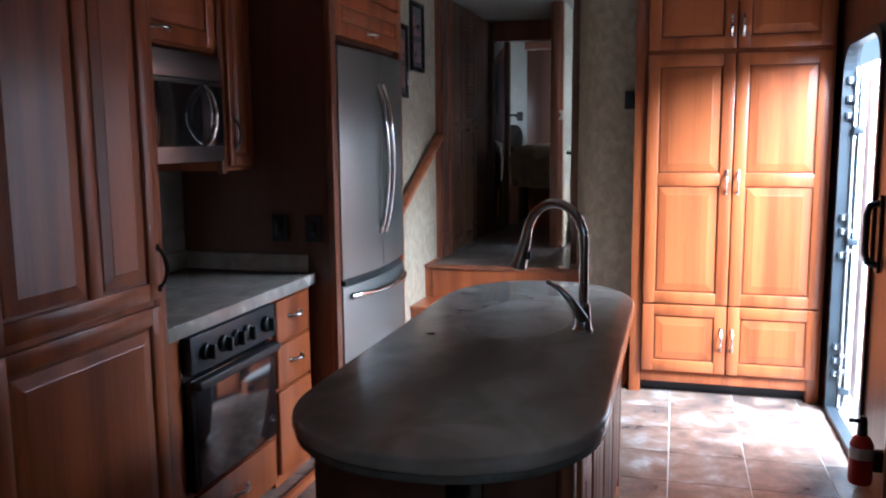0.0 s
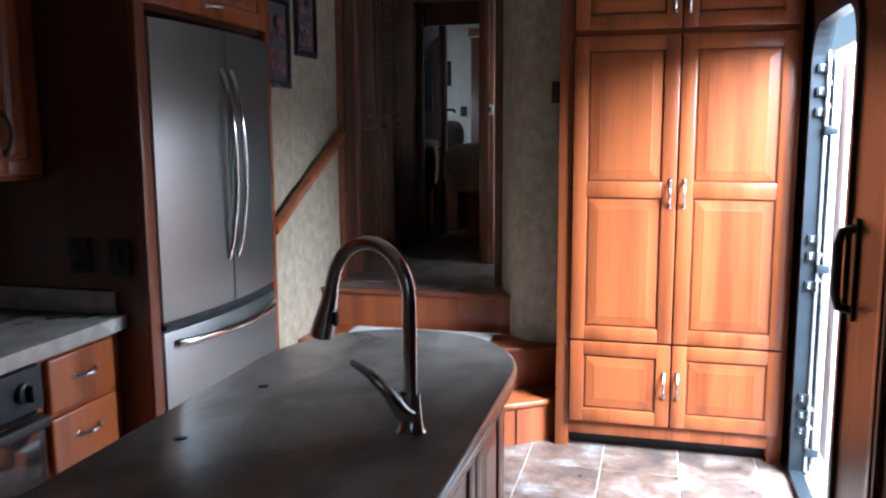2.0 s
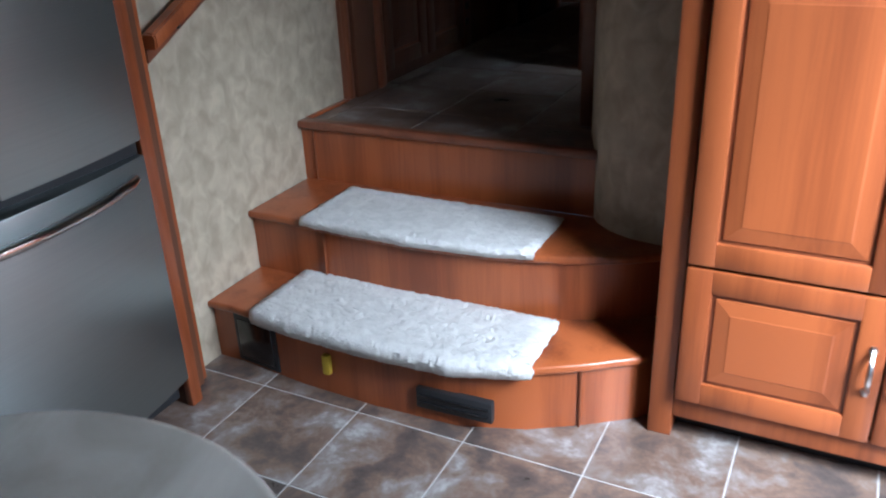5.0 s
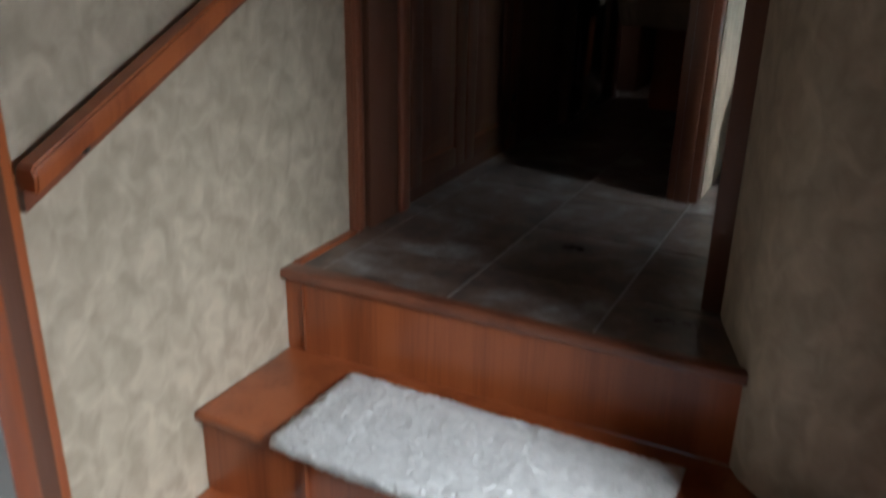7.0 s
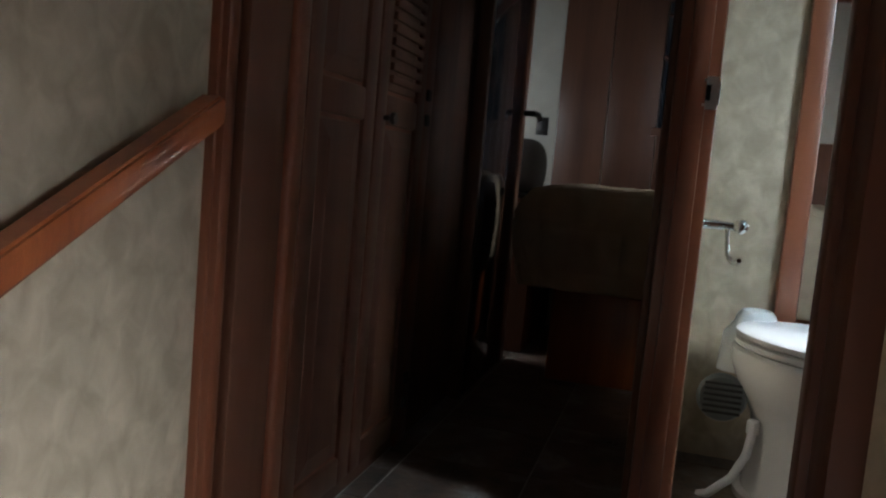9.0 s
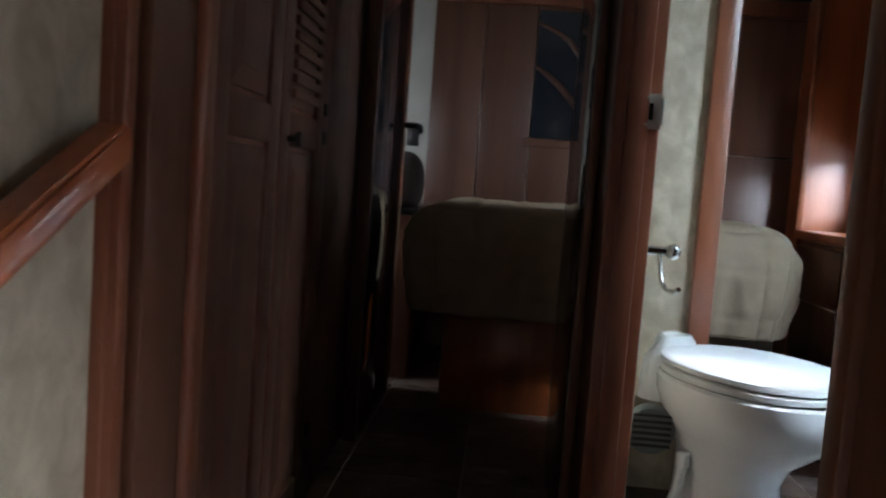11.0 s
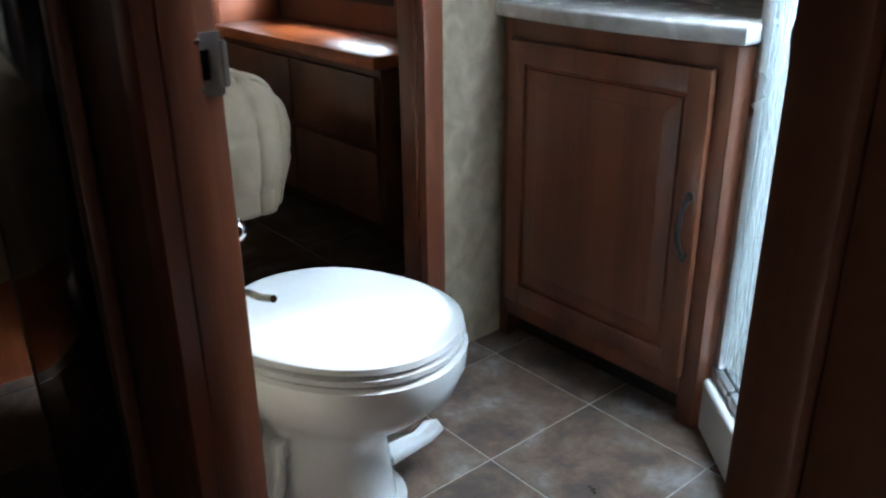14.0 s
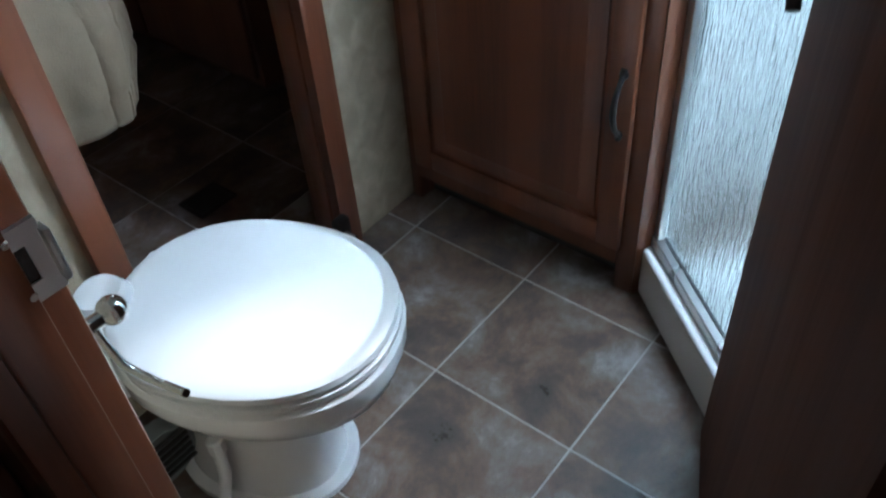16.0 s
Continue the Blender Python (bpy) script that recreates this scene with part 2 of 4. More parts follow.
def tube(path, radius, sides=12, bm=None):
    """A round bar along a path; radius a number or one for each point."""
    bm = bm or bmesh.new()
    pts = [Vector(p) for p in path]
    radii = radius if isinstance(radius, (list, tuple)) else [radius] * len(pts)
    rings, up = [], None
    for i, p in enumerate(pts):
        d = (pts[min(i + 1, len(pts) - 1)] - pts[max(i - 1, 0)]).normalized()
        if up is None:
            up = d.orthogonal().normalized()
        up = (up - d * up.dot(d)).normalized()
        side = d.cross(up)
        rings.append([bm.verts.new(p + radii[i] * (math.cos(a) * up + math.sin(a) * side)) for a in (2 * math.pi * k / sides for k in range(sides))])
    for a, b in zip(rings, rings[1:]):
        for k in range(sides):
            bm.faces.new((a[k], a[(k + 1) % sides], b[(k + 1) % sides], b[k]))
    bm.faces.new(rings[0][::-1])
    bm.faces.new(rings[-1])
    bmesh.ops.recalc_face_normals(bm, faces=bm.faces)
    return bm


def arc(a, b, bow, steps=14):
    """Points from a to b that bow out by the vector bow."""
    a, b, bow = Vector(a), Vector(b), Vector(bow)
    return [a.lerp(b, k / steps) + bow * math.sin(math.pi * k / steps) ** 0.7 for k in range(steps + 1)]


def lathe(profile, sides=28, bm=None, at=(0, 0, 0)):
    """A turned solid round an upright axis: (radius, height) pairs from bottom to top."""
    bm = bm or bmesh.new()
    rings = [[bm.verts.new((at[0] + r * math.cos(t), at[1] + r * math.sin(t), at[2] + z)) for t in (2 * math.pi * k / sides for k in range(sides))] for r, z in profile]
    for a, b in zip(rings, rings[1:]):
        for k in range(sides):
            bm.faces.new((a[k], a[(k + 1) % sides], b[(k + 1) % sides], b[k]))
    bm.faces.new(rings[0][::-1])
    bm.faces.new(rings[-1])
    bmesh.ops.recalc_face_normals(bm, faces=bm.faces)
    return bm


def part(name, bm, mat, parent, label="", smooth=True):
    mesh = bpy.data.meshes.new(name)
    if smooth:
        for f in bm.faces:
            f.smooth = True
        for e in bm.edges:
            if len(e.link_faces) == 2 and e.calc_face_angle(0) > radians(38):
                e.smooth = False
    bm.to_mesh(mesh)
    bm.free()
    mesh.materials.append(mat)
    ob = new(name, mesh)
    ob.parent = parent
    return tagged(ob, label)


def thing(name, at, turn, label, category, group="", kind=""):
    ob = new(name)
    ob.matrix_basis = pose(*at, 0, 0, turn)
    ob.empty_display_size = 0.1
    return tagged(ob, label, category, group, kind)


def solid(name, bm, mat, label, category="", kind="structure", group=""):
    return tagged(part(name, bm, mat, None), label, category, group, kind)


def panel_door(parent, x0, x1, z0, z1, y, splits=(), columns=(), name="door", mat=None, thick=0.02, stile=0.062):
    """A raised-panel door that faces -y, its front at y; splits and columns: the middles of its inner rails."""
    mat = mat or CHERRY
    xs, zs = [x0, *columns, x1], [z0, *splits, z1]
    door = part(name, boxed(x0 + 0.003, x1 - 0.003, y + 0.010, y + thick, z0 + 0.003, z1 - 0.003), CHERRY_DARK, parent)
    part("stile", boxed(x0, x0 + stile, y, y + thick, z0, z1, 0.006), mat, door)
    part("stile", boxed(x1 - stile, x1, y, y + thick, z0, z1, 0.006), mat, door)
    for k, z in enumerate(zs):
        a, b = (z, z + stile) if k == 0 else (z - stile, z) if k == len(zs) - 1 else (z - stile * 0.55, z + stile * 0.55)
        part("rail", boxed(x0 + stile - 0.004, x1 - stile + 0.004, y + 0.0006, y + thick - 0.001, a, b, 0.006), mat, door)
    for x in columns:
        part("mullion", boxed(x - stile * 0.5, x + stile * 0.5, y + 0.0012, y + thick - 0.001, z0 + stile - 0.004, z1 - stile + 0.004, 0.006), mat, door)
    for i in range(len(xs) - 1):
        for k in range(len(zs) - 1):
            a = xs[i] + (stile if i == 0 else stile * 0.5) + 0.009
            b = xs[i + 1] - (stile if i == len(xs) - 2 else stile * 0.5) - 0.009
            c = zs[k] + (stile if k == 0 else stile * 0.55) + 0.009
            d = zs[k + 1] - (stile if k == len(zs) - 2 else stile * 0.55) - 0.009
            if b - a < 0.03 or d - c < 0.03:
                continue
            pm = bmesh.new()
            outer = [(a, c), (b, c), (b, d), (a, d)]
            s = min(0.036, (b - a) * 0.2, (d - c) * 0.2)
            steps = [(0, 0.0095), (0.002, 0.006), (s, 0.0015), (s + 0.003, 0.0004)]
            rings = []
            for inset, depth in steps:
                rings.append([pm.verts.new((px + (inset if px == a else -inset), y + depth, pz + (inset if pz == c else -inset))) for px, pz in outer])
            for r, q in zip(rings, rings[1:]):
                for j in range(4):
                    pm.faces.new((r[j], r[(j + 1) % 4], q[(j + 1) % 4], q[j]))
            pm.faces.new(rings[-1])
            bmesh.ops.recalc_face_normals(pm, faces=pm.faces)
            part("panel", pm, mat, door, smooth=False)
    return door


def pull(parent, a, b, y, out=0.03, radius=0.0055, mat=None):
    """A bowed cabinet pull between two (x, z) places on a front at y."""
    a, b = Vector((a[0], y, a[1])), Vector((b[0], y, b[1]))
    d = (b - a).normalized() * 0.012
    path = [a - d, a] + arc(a, b, (0, -out, 0), 10)[1:-1] + [b, b + d]
    bm = tube(path, [radius * 1.2, radius * 1.3] + [radius * (0.8 + 0.4 * math.sin(math.pi * k / 10)) for k in range(1, 10)] + [radius * 1.3, radius * 1.2], 8)
    for p in (a, b):
        lathe_bm = bmesh.ops.create_uvsphere(bm, u_segments=8, v_segments=6, radius=radius * 1.8)
        for v in lathe_bm["verts"]:
            v.co = p + Vector((v.co.x, v.co.y * 0.7, v.co.z))
    return part("handle", bm, mat or NICKEL, parent, "satin nickel handle")


# ---- structure ----
UP = 0.61
ROOF, ROOF_UP = 2.45, 2.36
solid("ground", boxed(-60, 60, -60, 60, -0.95, -0.9), GROUND, "pale gravel ground outside the trailer", "ground")
floor_low = solid("floor", boxed(-2.3, 0.74, -3.05, 5.1, -0.06, -0.002), GROUT, "grey grout bed of the slate-look kitchen floor", "floor")
floor_up = solid("floor_upper", boxed(-2.3, 0.74, 5.17, 6.8, UP - 0.06, UP - 0.002), GROUT, "grey grout bed of the raised tiled floor", "floor")
floor_bed = solid("floor_bedroom", boxed(-2.3, 0.74, 6.8, 8.6, UP - 0.06, UP - 0.002), GROUT, "grey grout bed of the tiled bedroom floor", "floor")

solid("wall_left", boxed(-2.34, -2.28, -3.05, 8.6, -0.06, ROOF), PANELLING, "dark wood panelled outer wall", "wall")
solid("wall_stair", boxed(-1.72, -1.64, 4.44, 5.415, -0.06, ROOF), PAPER, "tan mottled wallpaper beside the stairs", "wall")
solid("wall_rear", boxed(-2.34, 0.74, -3.1, -3.05, -0.06, ROOF), PAPER, "tan mottled wallpaper on the rear wall", "wall")
bm = bmesh.new()
for y0, y1, z0, z1 in ((-3.05, -0.25, -0.06, ROOF), (-0.25, 0.85, -0.06, 1.15), (-0.25, 0.85, 1.75, ROOF), (0.85, 3.84, -0.06, ROOF), (3.84, 4.66, 1.87, ROOF), (4.66, 6.80, -0.06, ROOF)):
    box(bm, 0.68, 0.74, y0, y1, z0, z1)
solid("wall_right", bm, PANELLING, "brown panelled wall with the entry door", "wall")
bm = bmesh.new()
for y0, y1, z0, z1 in ((6.80, 7.55, UP - 0.06, ROOF), (7.55, 8.05, UP - 0.06, 1.41), (7.55, 8.05, 1.72, ROOF), (8.05, 8.6, UP - 0.06, ROOF)):
    box(bm, 0.42, 0.48, y0, y1, z0, z1)
solid("wall_bedroom_right", bm, PANELLING, "dark wood bedroom wall with a window", "wall")
solid("wall_bedroom_rear", boxed(-2.28, 0.48, 8.5, 8.56, UP - 0.06, ROOF), PAPER_PALE, "pale beige bedroom end wall", "wall")
bm = bmesh.new()
box(bm, -2.34, 0.74, -3.1, 5.3, ROOF, ROOF + 0.05)
solid("ceiling", bm, CEILING, "off-white ceiling over the kitchen", "ceiling")
bm = bmesh.new()
for x0, x1, y0, y1 in ((-2.34, 0.08, 5.3, 8.6), (0.60, 0.74, 5.3, 8.6), (0.08, 0.60, 5.3, 5.48), (0.08, 0.60, 6.0, 8.6)):
    box(bm, x0, x1, y0, y1, ROOF_UP, ROOF_UP + 0.1)
solid("ceiling_upper", bm, CEILING, "off-white ceiling over the raised floor", "ceiling")

# the rounded wall between the stairs and the tall pantry
curve = [(-0.30, 5.03), (-0.40, 5.032), (-0.48, 5.045), (-0.545, 5.075), (-0.595, 5.12), (-0.63, 5.18), (-0.655, 5.25), (-0.688, 5.34), (-0.71, 5.42), (-0.722, 5.50)]
inner = [(x + 0.05, y + 0.035) for x, y in curve]
inner[0] = (-0.30, 5.09)
solid("wall_curved", prism(curve + inner[::-1], 0, ROOF), PAPER, "tan wallpapered wall with a rounded corner", "wall")
solid("wall_bath_front", boxed(-0.30, 0.68, 5.03, 5.09, 0, ROOF), PAPER, "tan wallpapered wall behind the pantry", "wall")

# hall partition, bath back wall with its doorway
solid("wall_partition", boxed(-0.945, -0.893, 6.16, 6.76, UP - 0.05, ROOF_UP), PAPER, "tan wallpapered bath partition", "wall")
# Filler added to keep lamplight out of the gap behind the sliding door.
solid("wall_hall_end", boxed(-2.28, -1.61, 6.93, 6.97, UP, ROOF_UP), PANELLING, "dark wood filler added to block light past the closet", "wall")
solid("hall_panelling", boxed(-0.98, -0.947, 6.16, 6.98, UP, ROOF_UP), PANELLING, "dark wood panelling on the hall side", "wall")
bm = boxed(-0.945, -0.62, 6.76, 6.81, UP - 0.05, ROOF_UP)
box(bm, -0.10, 0.68, 6.76, 6.81, UP - 0.05, ROOF_UP)
box(bm, -0.62, -0.10, 6.76, 6.81, UP + 1.95, ROOF_UP)
solid("wall_bath_back", bm, PAPER, "tan wallpapered bath wall with a bedroom doorway", "wall")


def casing(name, x0, x1, y0, y1, z0, z1, label, mat=None):
    bm = boxed(x0, x1, y0, y1, z0, z1, 0.008)
    if x1 - x0 > y1 - y0:
        w = (x1 - x0) / 3
        box(bm, x0 + w * 0.8, x1 - w * 0.8, y0 - 0.006, y0 + 0.01, z0, z1, 0.004)
    else:
        w = (y1 - y0) / 3
        box(bm, x0 - 0.006, x0 + 0.01, y0 + w * 0.8, y1 - w * 0.8, z0, z1, 0.004)
    return solid(name, bm, mat or TRIM, label, "trim")


casing("trim_bath_jamb", -0.985, -0.894, 6.105, 6.158, UP, ROOF_UP, "cherry wood door jamb with rounded edges")
# Darker than its twin jamb: shade is put into the wood colour.
casing("trim_near_jamb", -0.757, -0.66, 5.502, 5.556, UP, ROOF_UP, "cherry door jamb beside the rounded wall, darkened for shade", PANELLING)
solid("trim_near_panel", boxed(-0.742, -0.695, 5.385, 5.501, UP, ROOF_UP, 0.004), PANELLING, "dark cherry panel beside the bathroom door jamb", "trim")
casing("trim_bedroom_left", -0.66, -0.60, 6.735, 6.835, UP, UP + 2.0, "cherry wood casing of the bedroom doorway")
casing("trim_bedroom_right", -0.112, -0.052, 6.735, 6.835, UP, UP + 2.0, "cherry wood casing of the bedroom doorway")
casing("trim_hall_left", -1.66, -1.612, 5.417, 5.45, UP, ROOF_UP, "cherry wood corner trim at the head of the stairs")
solid("trim_landing", boxed(-1.64, -1.618, 5.17, 5.416, UP - 0.03, UP + 0.006, 0.002), CHERRY, "cherry wood strip between the landing tiles and the wall", "trim")
solid("hall_header", boxed(-2.28, -0.947, 6.99, 7.03, 2.2, ROOF_UP), TRIM, "dark wood header over the bedroom opening", "trim")
solid("partition_seam", boxed(-0.893, -0.889, 6.60, 6.606, UP, ROOF_UP), BRONZE, "thin dark seam in the wallpaper", "trim")


# ---- stairs ----
def tread_outline(front, back):
    return [(-1.638, front[0][1])] + front + [(front[-1][0], back), (-1.638, back)]


stairs = thing("stairs", (-1.0, 4.8, 0), 0, "curved cherry wood steps up to the raised floor", "stairs")


def local(pts):
    return [(x + 1.0, y - 4.8) for x, y in pts]


F1 = [(-1.55, 4.575), (-1.3, 4.545), (-1.05, 4.535), (-0.80, 4.545), (-0.62, 4.605), (-0.48, 4.69), (-0.37, 4.77), (-0.345, 4.80)]
F2 = [(-1.55, 4.812), (-1.3, 4.795), (-1.05, 4.79), (-0.80, 4.815), (-0.6, 4.865), (-0.45, 4.93), (-0.345, 5.0)]
F3 = [(-1.55, 5.118), (-1.2, 5.13), (-0.9, 5.137), (-0.61, 5.14)]


def inset(front, d):
    return [(x, y + d) for x, y in front]


part("riser", prism(local(tread_outline(inset(F1, 0.02), 5.0)), 0, 0.178), CHERRY, stairs)
part("tread", prism(local(tread_outline(F1, 5.0)), 0.178, 0.203, 0.008, 3), CHERRY, stairs)
part("riser", prism(local(tread_outline(inset(F2, 0.02), 5.16)), 0.203, 0.382), CHERRY, stairs)
part("tread", prism(local(tread_outline(F2, 5.16)), 0.382, 0.407, 0.008, 3), CHERRY, stairs)
part("riser", prism(local(tread_outline(inset(F3, 0.018), 5.18)), 0.407, 0.590), CHERRY, stairs)
part("nosing", prism(local(tread_outline(F3, 5.168)), 0.590, 0.616, 0.006, 3), TRIM, stairs)
for x, y, z0, z1 in ((-0.50, 4.693, 0.0, 0.176), (-1.36, 4.812, 0.205, 0.38), (-1.59, 5.132, 0.41, 0.588)):
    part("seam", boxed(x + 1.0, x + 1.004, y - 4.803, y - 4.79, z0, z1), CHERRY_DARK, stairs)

vent = thing("floor_vent", (-0.80, 4.553, 0.075), 2, "black plastic heating vent in the lowest riser", "vent")
bm = boxed(-0.11, 0.11, -0.004, 0.02, -0.032, 0.032, 0.004)
part("frame", bm, BLACK_MATT, vent)
for k in range(2):
    part("slat", boxed(-0.1, 0.1, -0.008, 0.0, -0.014 + k * 0.022, -0.008 + k * 0.022, 0.001), BLACK, vent)


def stair_carpet(label, front, z, x0, x1, back, drop):
    """A shag pad laid on a tread that rolls over its nose."""
    def nose(x):
        for (xa, ya), (xb, yb) in zip(front, front[1:]):
            if xa <= x <= xb:
                return ya + (yb - ya) * (x - xa) / (xb - xa)
        return front[0][1]
    bm = bmesh.new()
    nu, nv = 120, 62
    grid = []
    for i in range(nu + 1):
        u = i / nu
        x = x0 + (x1 - x0) * u
        yn = nose(x) - 0.014
        length = back - yn
        row = []
        for k in range(nv + 1):
            s = k / nv * (length + drop)
            if s < length - 0.02:
                y, zz, nrm = back - s, z + 0.02, Vector((0, 0, 1))
            else:
                a = min((s - length + 0.02) / 0.04, 1) * math.pi / 2
                y = yn + 0.02 - 0.022 * math.sin(a)
                zz = z - 0.002 + 0.022 * math.cos(a) - max(s - length - 0.02, 0)
                nrm = Vector((0, -math.sin(a), math.cos(a)))
            p = Vector((x + 0.004 * noise.noise(Vector((u * 3, k * 0.2, 0))), y, zz))
            edge = min(i, nu - i, k, nv - k) / 6
            h = 0.0022 * noise.noise(p * 28) + 0.0028 * noise.noise(p * 140) + 0.0045 * random.random() - 0.012 * max(0, 1 - edge) ** 2
            row.append(bm.verts.new(p + nrm * h))
        grid.append(row)
    for i in range(nu):
        for k in range(nv):
            bm.faces.new((grid[i][k], grid[i + 1][k], grid[i + 1][k + 1], grid[i][k + 1]))
    bmesh.ops.recalc_face_normals(bm, faces=bm.faces)
    ob = part("stair_carpet", bm, SHAG, None)
    md = ob.modifiers.new("thickness", "SOLIDIFY")
    md.thickness, md.offset = 0.012, -1
    return tagged(ob, label, "carpet", "stair carpets")


stair_carpet("cream shag stair pad on the lowest tread", F1, 0.203, -1.45, -0.605, 4.83, 0.035)
stair_carpet("cream shag stair pad on the second tread", F2, 0.407, -1.43, -0.685, 5.09, 0.03)

# edge of the slide-out's floor before the cooking run
solid("trim_slide_floor", boxed(-1.556, -1.526, 2.33, 3.42, 0.0, 0.03, 0.006), CHERRY, "cherry wood edge strip along the slide-out floor", "trim")

# handrail on the wallpapered wall
rail = thing("handrail", (-1.59, 4.5, 0.96), 0, "cherry wood stair handrail on the wall", "handrail")
bm = bmesh.new()
sec = [(-0.022, -0.028), (0.022, -0.028), (0.025, 0.0), (0.018, 0.014), (-0.018, 0.014), (-0.025, 0.0)]
ends = [Vector((0, -0.01, 0.045)), Vector((0, 0.845, 0.472))]
rings = [[bm.verts.new((p.x + a, p.y, p.z + b)) for a, b in sec] for p in ends]
for k in range(6):
    bm.faces.new((rings[0][k], rings[0][(k + 1) % 6], rings[1][(k + 1) % 6], rings[1][k]))
bm.faces.new(rings[0][::-1])
bm.faces.new(rings[1])
bmesh.ops.recalc_face_normals(bm, faces=bm.faces)
bmesh.ops.bevel(bm, geom=list(bm.edges), offset=0.004, segments=2, affect="EDGES")
part("rail", bm, CHERRY, rail)
bm = bmesh.new()
a, b = Vector((-0.034, 0.0, 0.0)), Vector((-0.034, 0.89, 0.455))
vs = [bm.verts.new(a + Vector((dx, 0, dz))) for dx, dz in ((-0.014, -0.02), (0.010, -0.02), (0.010, 0.025), (-0.014, 0.025))]
ws = [bm.verts.new(b + Vector((dx, 0, dz))) for dx, dz in ((-0.014, -0.02), (0.010, -0.02), (0.010, 0.025), (-0.014, 0.025))]
for k in range(4):
    bm.faces.new((vs[k], vs[(k + 1) % 4], ws[(k + 1) % 4], ws[k]))
bm.faces.new(vs[::-1])
bm.faces.new(ws)
bmesh.ops.recalc_face_normals(bm, faces=bm.faces)
part("backing_board", bm, TRIM, rail)
for k in (0.12, 0.5, 0.86):
    part("bracket", tube([(-0.03, 0.9 * k, 0.46 * k), (-0.012, 0.9 * k, 0.46 * k + 0.002), (0.0, 0.9 * k, 0.46 * k + 0.03)], 0.009, 8), BRONZE, rail, "dark bronze bracket")


# ---- pantry by the entry door ----
pantry = thing("pantry_cabinet", (0.16, 4.75, 0), 0, "tall cherry wood pantry with raised-panel doors", "cabinet")
bm = bmesh.new()
box(bm, -0.49, 0.49, 0.012, 0.27, 0.06, 2.44)
box(bm, -0.49, -0.43, 0, 0.27, 0, 2.44, 0.003)
box(bm, 0.43, 0.49, 0, 0.27, 0, 2.44, 0.003)
box(bm, -0.43, 0.43, 0.001, 0.02, 0.065, 0.13, 0.003)
box(bm, -0.43, 0.43, 0.001, 0.02, 1.815, 1.86)
part("body", bm, CHERRY, pantry)
part("toe_kick", boxed(-0.43, 0.43, 0.07, 0.08, 0, 0.065), BLACK_MATT, pantry)
for x0, x1, hx in ((-0.425, 0.014, -0.012), (0.020, 0.475, 0.046)):
    d = panel_door(pantry, x0, x1, 0.13, 0.503, -0.021)
    pull(d, (hx, 0.27), (hx, 0.375), -0.021)
    d = panel_door(pantry, x0, x1, 0.511, 1.838, -0.021, splits=(1.185,))
    pull(d, (hx, 1.12), (hx, 1.225), -0.021)
    d = panel_door(pantry, x0, x1, 1.862, 2.43, -0.021)
    pull(d, (hx, 1.93), (hx, 2.02), -0.021)

# ---- refrigerator and its enclosure ----
enclosure = thing("fridge_enclosure", (-1.53, 3.44, 0), 90, "dark cherry enclosure round the refrigerator", "cabinet")
bm = bmesh.new()
box(bm, 0.0, 0.03, 0.002, 0.74, 0, 2.44)
box(bm, 0.905, 0.94, 0.0, 0.74, 0, 2.44)
box(bm, 0.03, 0.905, 0.03, 0.74, 1.845, 2.44)
part("body", bm, PANELLING, enclosure)
part("stile", boxed(-0.012, 0.045, -0.012, 0.02, 0, 2.44, 0.006), TRIM, enclosure)
part("stile", boxed(0.90, 0.942, -0.006, 0.02, 0, 2.44, 0.006), CHERRY, enclosure)
part("side_board", boxed(0.942, 1.008, 0.045, 0.10, 0, 2.44, 0.005), PANELLING, enclosure)
part("stile", boxed(1.002, 1.036, 0.062, 0.108, 0, 2.44, 0.005), CHERRY, enclosure)
d = panel_door(enclosure, 0.05, 0.898, 1.86, 2.06, -0.012, name="flap_door")
pull(d, (0.43, 1.90), (0.53, 1.90), -0.012)
d = panel_door(enclosure, 0.05, 0.898, 2.068, 2.43, -0.012)

fridge = thing("refrigerator", (-1.53, 3.915, 0.03), 90, "brushed stainless french-door refrigerator", "refrigerator")


def bulged(x0, x1, z0, z1, edge, mid, half):
    """A door whose front bows out towards the middle of the appliance."""
    pts = []
    for k in range(9):
        x = x0 + (x1 - x0) * k / 8
        pts.append((x, -(edge + (mid - edge) * (1 - (x / half) ** 2))))
    return prism(pts + [(x1, 0.04), (x0, 0.04)], z0, z1, 0.006, 2)


part("cabinet_body", boxed(-0.415, 0.415, 0.045, 0.68, 0.0, 1.79), STEEL_GREY, fridge)
dl = part("door", bulged(-0.42, -0.004, 0.765, 1.785, 0.012, 0.055, 0.43), STEEL, fridge)
dr = part("door", bulged(0.004, 0.42, 0.765, 1.785, 0.012, 0.055, 0.43), STEEL, fridge)
fz = part("freezer_drawer", bulged(-0.42, 0.42, 0.07, 0.73, 0.012, 0.055, 0.43), STEEL, fridge)
part("gap_strip", boxed(-0.415, 0.415, 0.0, 0.04, 0.72, 0.77), BLACK_MATT, fridge)
part("hinge_cap", boxed(-0.43, -0.40, -0.03, 0.0, 0.738, 0.762, 0.004), BLACK, fridge)
part("base_grille", boxed(-0.415, 0.415, 0.03, 0.06, 0.0, 0.068), BLACK_MATT, fridge)
for d, x in ((dl, -0.035), (dr, 0.035)):
    part("handle", tube(arc((x, -0.05, 0.935), (x, -0.05, 1.64), (0, -0.05, 0), 18), 0.0125, 12), CHROME, d, "polished bowed steel handle")
